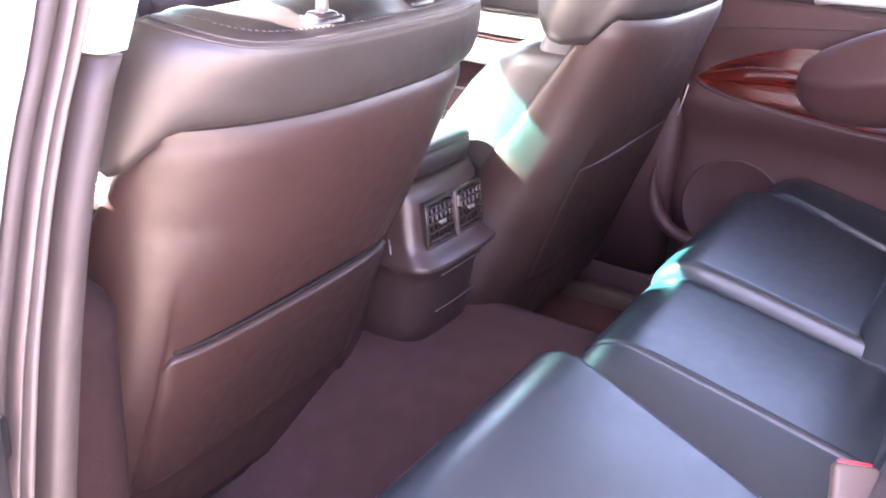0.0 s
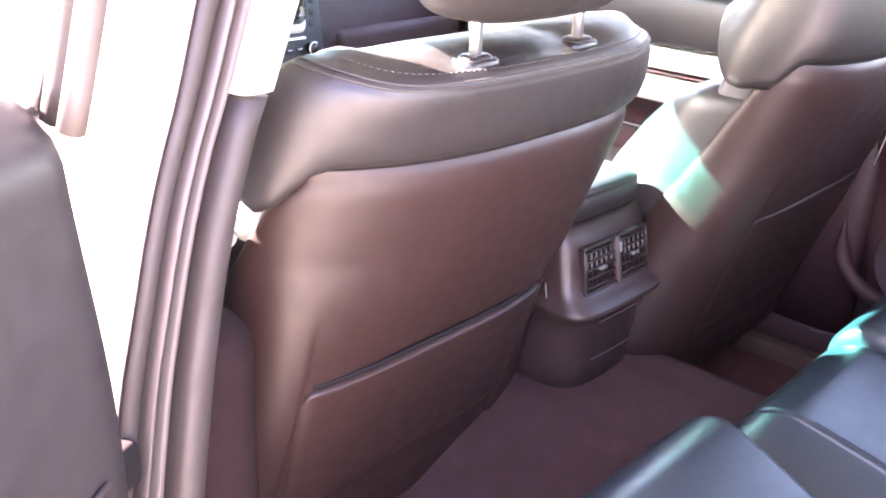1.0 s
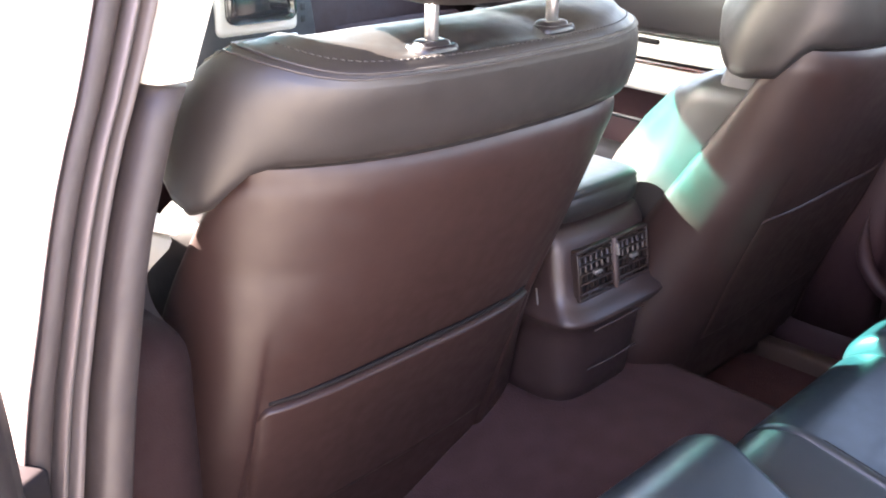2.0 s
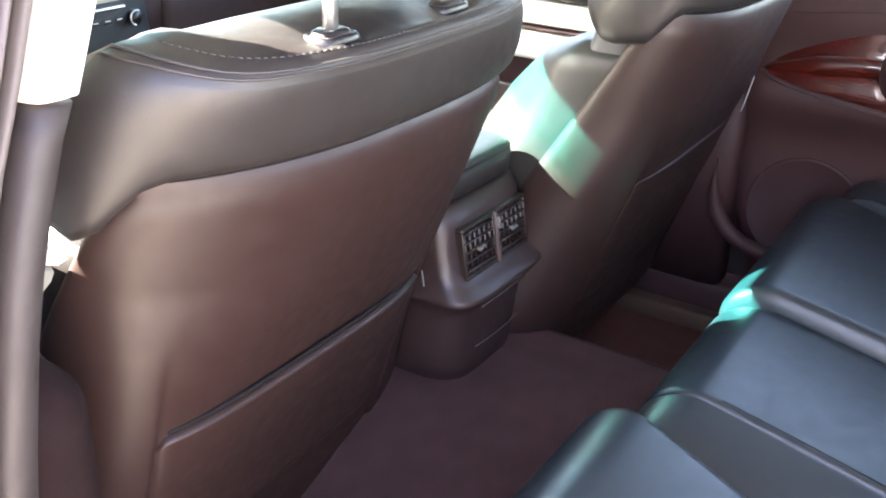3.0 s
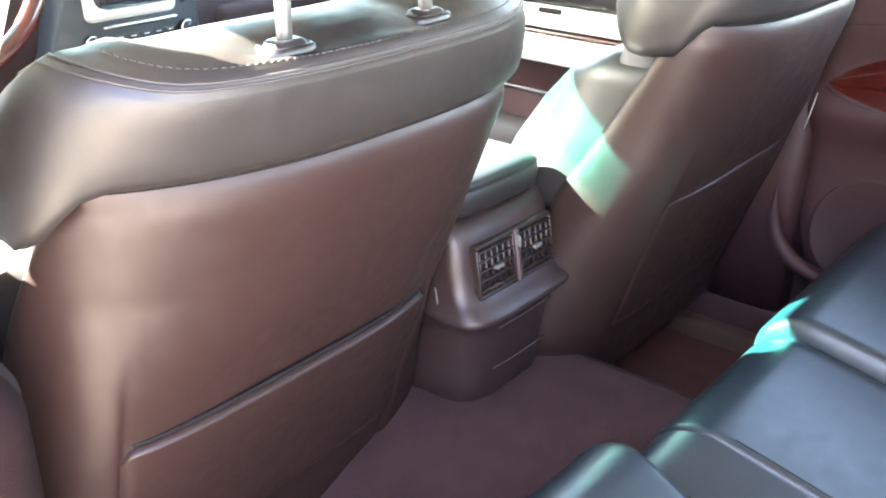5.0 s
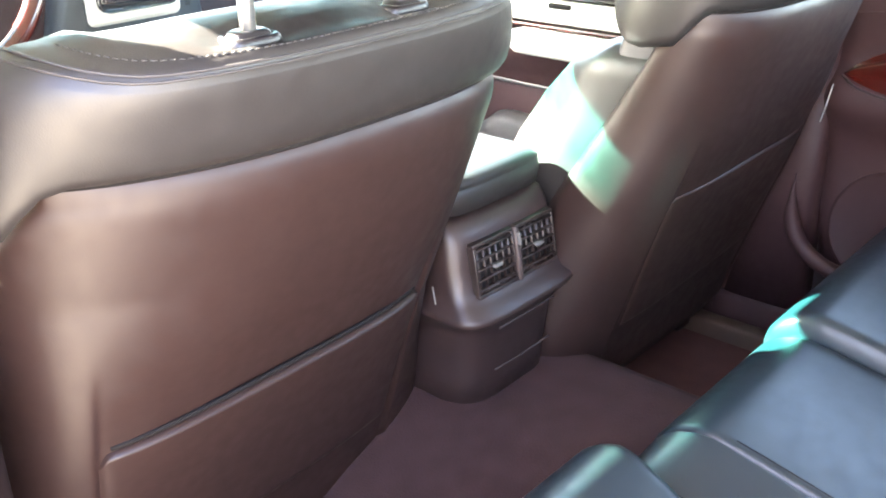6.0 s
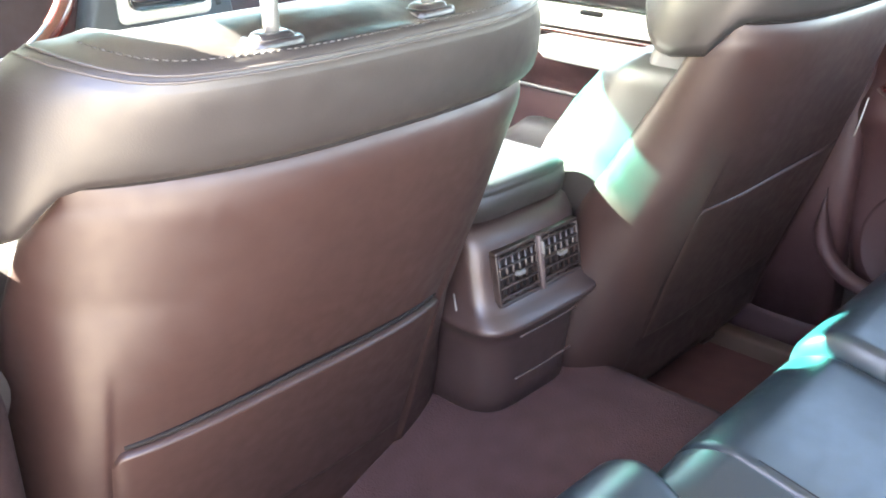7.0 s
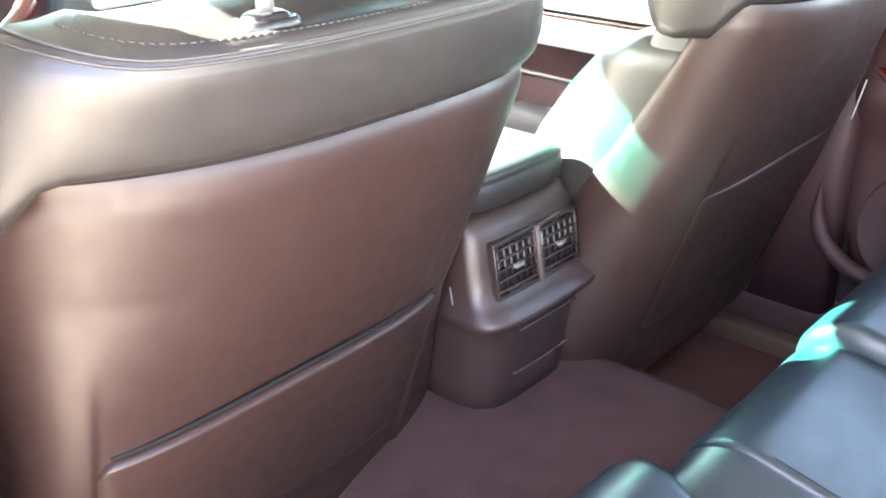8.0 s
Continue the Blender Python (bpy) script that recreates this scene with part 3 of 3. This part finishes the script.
def slope(p):
    """How far the top of the shoulder pad falls towards the front; over the outer shoulder it rises instead."""
    outer = smooth01((-p.x * INNER["side"] - 0.140) / 0.090)
    fall = INNER["slope"] * max(0.0, p.y - 0.055) ** 1.5
    rise = 0.030 * (1 - math.exp(-max(0.0, p.y + 0.010) / 0.085)) - 0.65 * max(0.0, p.y - 0.080)
    return fall * (1 - outer) - rise * outer


def lean(p, z):
    """How far the inner end of the shoulder pad rounds off forwards."""
    if p.x * INNER["side"] < 0:
        return 0.0
    up = max(0.0, min(1.0, (z - 0.766) / 0.086)) ** 1.5
    return 0.014 * smooth01((abs(p.x) - 0.115) / 0.150) * up * (1 - smooth01((p.y - 0.03) / 0.11))


def tuck(p, z):
    """Share of its width by which the pad draws in over the outer shoulder."""
    if p.x * INNER["side"] > 0:
        return 0.0
    q = max(0.0, min(1.0, (z - 0.775) / 0.075))
    return 0.20 * (1 - math.sqrt(1 - q * q))


def rim_line(z, g, k0, k1):
    ring = seat_ring(z, g, 0.13, 0.04, 0.03)
    ring = [Vector((p.x * (1 - tuck(p, z)), p.y + lean(p, z), p.z)) for p in ring]
    for p in ring:
        p.y -= 12 * INNER["rise"] * (z - 0.767) * smooth01((p.y - y_rear(z) - 0.03) / 0.12)
    up = INNER["rise"] * smooth01((z - 0.767) / 0.087)
    return [Vector((p.x, p.y, p.z + up - slope(p))) for p in (ring[k % 56] for k in range(56 + k0, 56 + k1))]


def front_seat(place, lift, label, pocket_top=0.507):
    """place: the middle of the seat back's base line; lift: how far the headrest is pulled out."""
    seat = empty("car_seat", place, label, "car seat", "front seats")
    body = []
    for z in list(np.linspace(0.18, 0.69, 34)) + [0.698, 0.704, 0.708, 0.710]:
        z = float(z)
        grow = -0.005 - 0.050 * smooth01((z - 0.672) / 0.06) ** 2
        body.append(seat_ring(z, grow, 0.15, 0.055, float(np.interp(z, [0.2, 0.45, 0.567, 0.63, 0.676, 0.71], [0.085, 0.095, 0.088, 0.068, 0.040, 0.010]))))
    part("backrest", loft(body), LEATHER, seat, "black leather backrest with side bolsters")
    part("back_shell", sheet(shell_at, 210, 72, 1.0, lambda u, v: shell_at(u, v, True)), SHELL, seat, "smooth leather back panel")
    part("pocket", sheet(lambda u, v: pocket_at(u, 1 - (1 - v) ** 1.9, pocket_top), 80, 44, 0.006, (0, 1, 0)), SHELL, seat, "flat leather pocket panel")
    # dark tube standing in for the shadow line over the pocket's top edge
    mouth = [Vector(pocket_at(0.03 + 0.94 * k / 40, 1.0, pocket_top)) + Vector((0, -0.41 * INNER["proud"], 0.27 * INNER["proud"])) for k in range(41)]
    part("pocket_shade", tube(mouth, 0.25 * INNER["proud"], 6), DARK, seat, "dark strip for the shade in the pocket's opening")
    # collar between the bolsters and the shoulder pad
    neck = [seat_ring(z, g, 0.135, 0.045, 0.0) for z, g in ((0.66, -0.016), (0.70, -0.015), (0.725, -0.013), (0.75, -0.014), (0.775, -0.018))]
    part("collar", loft(neck), COLLAR, seat, "flat leather collar strip")
    # shoulder pad, wrapping round the top
    rows = [(0.772, -0.012, 0), (0.767, -0.003, 0), (0.769, 0.005, 0), (0.777, 0.009, 0), (0.795, 0.011, 0), (0.815, 0.010, 0), (0.823, 0.009, 0), (0.830, 0.008, 0), (0.834, 0.007, 0), (0.8365, 0.0064, 0),
            (0.8395, 0.0046, 0), (0.8425, 0.0050, 0), (0.848, 0.0018, 0), (0.852, -0.0025, 0), (0.8545, -0.0085, 0)]
    rings = [seat_ring(z, g, 0.13, 0.04, 0.03) for z, g, _ in rows]
    for ring, (z, g, _) in zip(rings, rows):
        for p in ring:
            side = smooth01((abs(p.x) / side_w(z, p.x) - 0.80) / 0.14) * (1 - smooth01((z - 0.765) / 0.07))
            inner = p.x * INNER["side"] > 0
            p.z -= 0.048 * side * smooth01((p.y - y_rear(z) - (INNER["start"] if inner else 0.030)) / (INNER["run"] if inner else 0.080))
            if inner:
                p.z += 0.045 * smooth01((p.y - y_rear(z) - 0.135) / 0.07) * (1 - smooth01((z - 0.765) / 0.07))
            elif p.z < 0.810:
                p.z += (0.810 - p.z) * smooth01((p.y - y_rear(z) - 0.092) / 0.085)
    for ring, (z, g, _) in zip(rings, rows):
        for p in ring:
            p.y += lean(p, z)
            p.x *= 1 - tuck(p, z)
            p.y -= 12 * INNER["rise"] * (z - 0.767) * smooth01((p.y - y_rear(z) - 0.03) / 0.12)
            p.z += INNER["rise"] * smooth01((z - 0.767) / 0.087) - slope(p) * smooth01((z - 0.79) / 0.05)
    last = [Vector((p.x, p.y, 0.8545 + INNER["rise"])) for p in rings[-1]]
    cx = sum((p for p in last), Vector()) / len(last)
    for s, dz in ((0.93, 0.001), (0.84, 0.004), (0.70, 0.009), (0.50, 0.012), (0.25, 0.013), (0.05, 0.013)):
        ring = []
        for p in last:
            q = cx + (p - cx) * s
            q.z = p.z + dz + 0.012 * (abs(q.x) / 0.24) ** 2 - slope(q)
            for px_ in (-0.08, 0.08):
                q.z -= 0.010 * math.exp(-(((q.x - px_) / 0.030) ** 2 + ((q.y - 0.004) / 0.030) ** 2))
            ring.append(q)
        rings.append(ring)
    part("shoulder_pad", loft(rings), LEATHER, seat, "padded leather shoulder section")
    for z, g in ((0.8462, 0.0034), (0.8424, 0.0052)):
        part("piping", tube(rim_line(z, g, -14, 15), 0.0012, 6), RUBBER, seat)
    part("stitching", stitches(rim_line(0.8532, -0.0048, -12, 13), 0.0040, 0.0022, 0.0007), THREAD, seat)
    # dark gap line where the shoulder pad meets the back panel
    gap = [rear_point(math.asin(max(-1.0, min(1.0, s / 20))), 0.7665, 0.15, -0.0015) for s in range(-18, 19)]
    part("seam", tube(gap, 0.0032, 6), DARK, seat)
    # headrest with its posts and guides
    for x in (-0.08, 0.08):
        guide = part("guide", loft([[(x + a * 0.021 * math.copysign(abs(math.cos(t)) ** 0.5, math.cos(t)), 0.004 + a * 0.015 * math.copysign(abs(math.sin(t)) ** 0.5, math.sin(t)), z + INNER["rise"])
                                     for t in [k * math.tau / 24 for k in range(24)]] for a, z in ((1.08, 0.844), (1.10, 0.853), (1.06, 0.8565), (0.98, 0.8585), (0.88, 0.8590), (0.80, 0.8575), (0.76, 0.8585), (0.70, 0.861), (0.55, 0.8625), (0.36, 0.8625))]), GUIDE, seat, "black plastic guide")
        part("post", tube([(x, 0.004, 0.84), (x, 0.004 - 0.0, 0.90 + lift), (x, -0.006, 0.96 + lift)], 0.0062, 12), CHROME, seat, "chrome headrest post")

    def head(u, v):
        a, b = u * math.tau, v * math.pi
        r = math.sin(b) ** 0.45
        x = 0.148 * r * math.copysign(abs(math.cos(a)) ** 0.6, math.cos(a))
        y = 0.010 + 0.062 * r * math.copysign(abs(math.sin(a)) ** 0.7, math.sin(a))
        z = 0.885 + lift + 0.10 - 0.10 * math.copysign(abs(math.cos(b)) ** 0.6, math.cos(b))
        return (x, y - 0.25 * (z - 0.9 - lift), z)
    part("headrest", sheet(head, 48, 28), LEATHER, seat, "rounded leather headrest")

    # cushion, its side shield and the rails
    def cushion(u, v):
        y = 0.23 + 0.50 * v
        a = u * math.tau
        c, s = math.cos(a), math.sin(a)
        x = 0.255 * math.copysign(abs(c) ** 0.55, c)
        top = 0.40 + 0.03 * v + 0.06 * math.exp(-((abs(x) - 0.20) / 0.05) ** 2)
        z = 0.29 + (top - 0.29) * s if s > 0 else 0.29 + 0.08 * s
        k = 1 - 0.25 * smooth01((v - 0.9) / 0.1)
        return (x * k, y, 0.29 + (z - 0.29) * k)
    part("cushion", sheet(cushion, 48, 24), LEATHER, seat, "black leather seat cushion")
    part("base", rbox(-0.22, 0.22, 0.22, 0.66, 0.17, 0.24, 0.02), PLASTIC, seat)
    for x in (-0.19, 0.19):
        part("rail", rbox(x - 0.022, x + 0.022, 0.27, 0.74, 0.105, 0.18, 0.006), PLASTIC, seat)
    for x in (-0.262, 0.262):
        part("recliner_cover", rbox(x - 0.012, x + 0.012, 0.33, 0.62, 0.22, 0.36, 0.010), PLASTIC, seat)
    return seat


front_seat((-0.376, 0.0, 0.0), 0.004, "black leather driver seat with raised headrest")
INNER.update(side=-1, share=0.40, start=0.042, run=0.060, proud=0.006, square=3.9, slope=0.1, rise=0.040, low=0.012)
front_seat((0.364, -0.125, 0.030), 0.020, "black leather passenger seat with lowered headrest", 0.523)

# ---------------------------------------------------------------- centre console
CP = (0.0, 0.30, 0.28)
console = empty("centre_console", CP, "black centre console with armrest and rear air vents", "console")


CX = -0.004
# body profile from the rear lip up to the armrest, drawn as rings along the height


def console_ring(z, yb, w, r, n=40, front=0.75):
    """Rounded rear end of the console at height z."""
    pts = []
    for k in range(n + 1):
        a = -math.pi / 2 + math.pi * k / n
        s, c = math.sin(a), math.cos(a)
        pts.append((CX + w * math.copysign(abs(s) ** 0.45, s), yb + r * (1 - abs(c) ** 0.7), z))
    return pts + [(CX + w, front, z), (CX - w, front, z)]


rows = [(0.285, 0.106, 0.088, 0.075), (0.335, 0.102, 0.090, 0.075), (0.40, 0.095, 0.094, 0.072), (0.425, 0.088, 0.102, 0.060), (0.432, 0.076, 0.112, 0.045),
        (0.438, 0.072, 0.114, 0.045), (0.444, 0.074, 0.113, 0.045), (0.452, 0.090, 0.106, 0.035), (0.470, 0.104, 0.103, 0.03), (0.50, 0.110, 0.102, 0.03),
        (0.535, 0.116, 0.101, 0.03), (0.552, 0.126, 0.099, 0.03), (0.558, 0.140, 0.095, 0.03)]
part("body", off(loft([console_ring(*r) for r in rows]), CP), CONSOLE, console, "satin black plastic body")


def lid_ring(z, g):
    return console_ring(z, 0.128 - g, 0.094 + g, 0.03, front=0.52)


part("armrest_lid", off(loft([lid_ring(0.560, -0.006), lid_ring(0.563, 0.0), lid_ring(0.580, 0.002), lid_ring(0.592, 0.001), lid_ring(0.594, -0.001), lid_ring(0.596, 0.001), lid_ring(0.602, -0.002), lid_ring(0.606, -0.008), lid_ring(0.608, -0.018)]), CP), LEATHER, console, "padded black leather armrest lid")
# vents set in the sloping rear face


def seated(bm):
    """Leans a vent piece back into the sloping face."""
    for p in bm.verts:
        p.co.y += 0.0160 + (p.co.z - 0.496) * 0.17
    return bm


# near-black plates behind the slats stand in for the shade inside the vents
part("vent_shade", off(seated(rbox(-0.086, 0.080, 0.096, 0.112, 0.462, 0.530, 0.006)), CP), DARK, console, "near-black plate for the shade inside the twin air vents")
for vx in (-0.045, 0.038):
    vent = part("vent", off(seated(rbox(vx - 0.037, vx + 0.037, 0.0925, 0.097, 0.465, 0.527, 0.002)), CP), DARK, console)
    for x0, x1, z0, z1 in ((-0.0385, 0.0385, 0.526, 0.5305), (-0.0385, 0.0385, 0.4615, 0.466), (-0.0385, -0.0350, 0.466, 0.526), (0.0350, 0.0385, 0.466, 0.526)):
        part("frame", off(seated(rbox(vx + x0, vx + x1, 0.0862, 0.097, z0, z1, 0.0012, 2)), CP), VENT, vent)
    for k in range(5):
        z = 0.471 + 0.0125 * k
        part("slat", off(seated(rbox(vx - 0.036, vx + 0.036, 0.0865, 0.0925, z - 0.0014, z + 0.0014, 0.0008, 1)), CP), VENT, vent)
    for k in range(6):
        x = vx - 0.030 + 0.012 * k
        part("vane", off(seated(box(x - 0.0009, x + 0.0009, 0.0885, 0.0935, 0.466, 0.526)), CP), VENT, vent)
    part("tab", off(seated(rbox(vx - 0.008, vx + 0.008, 0.0815, 0.087, 0.4935, 0.4985, 0.001)), CP), GREY, vent, "small grey slider tab")
part("vent_divider", off(seated(rbox(-0.0075, 0.0005, 0.082, 0.097, 0.461, 0.531, 0.003)), CP), PLASTIC, console)
part("thumb_wheel", off(seated(rbox(-0.0052, -0.0018, 0.078, 0.084, 0.508, 0.524, 0.001)), CP), GREY, console, "grey thumb wheel")
for x in (0.079, 0.085, 0.091):
    part("chrome_rib", off(seated(tube([(x, 0.094 + (x - 0.079) * 1.0, 0.463), (x + 0.001, 0.097 + (x - 0.079) * 1.0, 0.498), (x, 0.103 + (x - 0.079), 0.531)], 0.0013, 6)), CP), GREY, console)
part("drawer_edge", off(tube(spline([(-0.052, 0.0918, 0.4125), (0.0, 0.0900, 0.4135), (0.062, 0.0918, 0.4125)], 8), 0.0014, 6), CP), PLASTIC, console, "thin pale drawer edge")
part("kick_edge", off(tube(spline([(-0.052, 0.0985, 0.350), (0.0, 0.0965, 0.350), (0.062, 0.0985, 0.350)], 8), 0.0014, 6), CP), PLASTIC, console)
part("side_trim", off(tube([(-0.112, 0.149, 0.475), (-0.109, 0.146, 0.445), (-0.106, 0.134, 0.424)], 0.0013, 6), CP), GREY, console, "thin pale edge of the side trim")
part("side_edge", off(tube([(0.104, 0.12, 0.41), (0.110, 0.108, 0.37), (0.116, 0.105, 0.33), (0.120, 0.115, 0.30)], 0.007, 8), CP), PLASTIC, console)

# ---------------------------------------------------------------- rear bench
BP = (0.0, -0.45, 0.10)
bench = empty("rear_bench", BP, "black leather rear bench with three sculpted seats", "car seat")


def bench_piece(x0, x1, nose, top, crown, s0=0.0, s1=0.0, back=-0.62, tilt=0.0):
    """One pad of the bench: rounded nose in front, falling gently to the rear."""
    def f(u, v):
        t = 2 * u - 1
        # v runs from the bottom of the nose over the top to the rear
        if v < 0.25:
            k = v / 0.25
            y, z = nose - 0.045, 0.14 + (top - 0.055 - 0.14) * k
            y = nose - 0.045 + 0.045 * smooth01(k)
        elif v < 0.5:
            a = (v - 0.25) / 0.25 * math.pi / 2
            y, z = nose - 0.07 + 0.07 * math.cos(a), top - 0.055 + 0.055 * math.sin(a)
        else:
            k = (v - 0.5) / 0.5
            y, z = nose - 0.07 + (back - nose + 0.07) * k, top - 0.075 * k ** 1.1
        e = 1 - abs(t)
        edge = math.sqrt(max(0.0, 1 - (1 - min(1, e * 11)) ** 2))
        z -= crown * (1 - edge) * smooth01((v - 0.15) / 0.2)
        y -= 0.5 * crown * (1 - edge) * (1 - smooth01((v - 0.45) / 0.2))
        z += 0.25 * crown * (1 - t * t) * smooth01((v - 0.3) / 0.2)
        k = max(0.0, (nose - 0.05 - y) / (nose - 0.05 - back))
        z += tilt * (u - 1) * (1 + k) * smooth01((v - 0.2) / 0.3)
        x = x0 + s0 * k + (x1 + s1 * k - x0 - s0 * k) * u
        return (x, y, z)
    return off(sheet(f, 72, 60, 0.04, (0, -0.6, -0.8)), BP)


part("left_cushion", bench_piece(-0.66, -0.194, -0.129, 0.450, 0.028, 0, -0.15), BENCH, bench, "wide leather outer cushion")
part("bolster", bench_piece(-0.198, -0.112, -0.160, 0.428, 0.008, -0.15, -0.01, tilt=0.026), BENCH, bench, "narrow leather strip")
part("middle_cushion", bench_piece(-0.113, 0.142, -0.158, 0.428, 0.012, -0.01, -0.01), BENCH, bench, "smooth leather middle cushion")
part("right_cushion", bench_piece(0.138, 0.560, -0.163, 0.453, 0.024, -0.01, -0.10), BENCH, bench, "wide leather outer cushion")
part("end_bolster", bench_piece(0.545, 0.66, -0.205, 0.456, 0.030, -0.10, 0), BENCH, bench)


def seam(x, nose, top, drop, s, back=-0.62):
    """A seam line running up over the nose of the bench and back along it."""
    line = []
    for k in range(12):
        a = k / 11 * math.pi / 2 - 0.5
        line.append((x, nose - 0.072 + 0.07 * math.cos(a) - drop * 0.5, top - 0.055 + 0.055 * math.sin(a) - drop))
    for k in range(1, 19):
        q = k / 18
        line.append((x + s * q, nose - 0.07 + (back - nose + 0.07) * q, top - drop - 0.075 * q ** 1.1))
    return line


for x, nose, top, drop, s in ((-0.1125, -0.159, 0.428, 0.0085, -0.01), (0.1405, -0.160, 0.430, 0.0085, -0.01), (-0.197, -0.160, 0.428, 0.0095, -0.15)):
    part("piping", off(tube(seam(x, nose, top, drop, s), 0.0017, 6), BP), SEAM, bench)
for x, nose, top, drop, s in ((-0.1005, -0.159, 0.428, 0.0004, -0.012), (0.157, -0.168, 0.452, 0.0065, -0.012)):
    part("topstitch", off(tube(seam(x, nose, top, drop, s), 0.0013, 6), BP), SEAM, bench)


def back_at(x0, x1, y0=-0.535):
    def f(u, v):
        t = 2 * u - 1
        e = math.sqrt(max(0.0, 1 - (1 - min(1, (1 - abs(t)) * 7)) ** 2))
        y = y0 - 0.20 * v + 0.02 * (e - 1) + 0.03 * math.sin(v * math.pi)
        return (x0 + (x1 - x0) * u, y, 0.36 + 0.50 * v)
    return off(sheet(f, 20, 24, 0.08, (0, -1, 0)), BP)


part("left_backrest", back_at(-0.66, -0.16), BENCH, bench)
part("middle_backrest", back_at(-0.158, 0.13), BENCH, bench)
part("right_backrest", back_at(0.132, 0.66, -0.455), BENCH, bench)


def belt_buckle(x, y, z, turn):
    b = empty("belt_buckle", (x, y, z), "grey seat belt buckle with red release button", "seat belt", "rear belt buckles")
    b.rotation_euler = (radians(-28), 0, radians(turn))
    part("housing", rbox(-0.024, 0.024, -0.012, 0.012, -0.06, 0.028, 0.007), SEAL, b)
    part("button", rbox(-0.018, 0.018, 0.001, 0.010, 0.024, 0.031, 0.002), RED, b, "red release button")
    return b


belt_buckle(-0.226, -0.530, 0.405, -68)
belt_buckle(-0.180, -0.585, 0.398, -60)

# ---------------------------------------------------------------- dashboard and steering wheel
DP = (0.0, 1.10, 0.40)
dash = empty("dashboard", DP, "dark dashboard with cream framed display and audio panel", "dashboard")


def dash_at(u, v):
    prof = [(1.05, 0.30), (0.99, 0.42), (0.96, 0.55), (0.95, 0.66), (0.97, 0.76), (1.02, 0.87), (1.14, 0.93), (1.34, 0.89)]
    t = v * (len(prof) - 1)
    i = min(int(t), len(prof) - 2)
    k = t - i
    y = prof[i][0] + (prof[i + 1][0] - prof[i][0]) * k
    z = prof[i][1] + (prof[i + 1][1] - prof[i][1]) * k
    x = -0.66 + 1.32 * u
    return (x, y + 0.05 * (abs(x) / 0.66) ** 2, z)


part("body", off(sheet(dash_at, 40, 28, 0.03, (0, 1, 0)), DP), material("brown_dash", (0.026, 0.010, 0.010), 0.6, grain=0.3, grain_scale=1200, spec=0.3), dash, "dark brown moulded body")
part("centre_panel", off(loft([[(sx * hw + cx, y, z) for sx, y in ((-1, 1.0), (-1, 0.913), (-0.95, 0.905), (0.95, 0.905), (1, 0.913), (1, 1.0))] for z, hw, cx in ((0.46, 0.160, 0.0), (0.64, 0.150, -0.015), (0.75, 0.122, -0.002), (0.815, 0.112, 0.0))]), DP), STACK, dash, "dark grey centre stack")
frame_bm = rbox(-0.097, 0.077, 0.893, 0.912, 0.697, 0.805, 0.012)
part("display_frame", off(frame_bm, DP), BEIGE, dash, "cream plastic display frame")
part("display", off(rbox(-0.082, 0.063, 0.888, 0.896, 0.718, 0.800, 0.016), DP), SCREEN, dash, "dark glossy display")
part("disc_slot", off(rbox(-0.066, 0.078, 0.899, 0.907, 0.683, 0.688, 0.002), DP), CHROME, dash, "chrome strip over the disc slot")
for x in (-0.092, 0.094):
    part("knob", off(tube([(x, 0.907, 0.664), (x, 0.893, 0.664)], 0.0125, 24), DP), GUIDE, dash, "black rotary knob")
    part("knob_ring", off(tube([(x + 0.0125 * math.cos(radians(a)), 0.8935, 0.664 + 0.0125 * math.sin(radians(a))) for a in range(60, 261, 10)], 0.0015, 6), DP), CHROME, dash, "thin chrome ring")
for k in range(6):
    part("button", off(rbox(-0.070 + 0.025 * k, -0.048 + 0.025 * k, 0.9040, 0.9075, 0.658, 0.670, 0.0015), DP), STACK, dash)
    part("marking", off(box(-0.064 + 0.025 * k, -0.054 + 0.025 * k, 0.9030, 0.9045, 0.6635, 0.6652), DP), MARK, dash)
for k in range(4):
    part("button", off(rbox(0.090, 0.102, 0.9040, 0.9075, 0.705 + 0.022 * k, 0.719 + 0.022 * k, 0.002), DP), STACK, dash)
part("glove_box", off(rbox(0.20, 0.58, 0.945, 0.985, 0.50, 0.68, 0.02), DP), bpy.data.materials["brown_dash"], dash, "dark brown glove box lid")

WP = Vector((-0.402, 0.80, 0.868))
wheel = empty("steering_wheel", WP, "steering wheel with wood and leather rim", "steering wheel")
wheel.rotation_euler = (radians(68), 0, 0)


def arc(a0, a1, r, n=24):
    return [(r * math.cos(radians(a0 + (a1 - a0) * k / n)), r * math.sin(radians(a0 + (a1 - a0) * k / n)), 0) for k in range(n + 1)]


part("wood_rim", tube(arc(200, 340, 0.185), 0.014, 12), WOOD, wheel, "lacquered wood lower rim")
part("leather_rim", tube(arc(-20, 200, 0.185, 36), 0.0138, 12), LEATHER, wheel)
part("hub", rbox(-0.075, 0.075, -0.06, 0.06, -0.04, 0.01, 0.02), LEATHER, wheel)
for a in (5, 175, 270):
    part("spoke", tube([(0.05 * math.cos(radians(a)), 0.05 * math.sin(radians(a)), -0.01), (0.18 * math.cos(radians(a)), 0.18 * math.sin(radians(a)), 0)], 0.016, 8), SILVER if a != 270 else LEATHER, wheel)
part("column", tube([(0, 0, -0.02), (0, -0.02, -0.22)], 0.045, 16), PLASTIC, wheel)
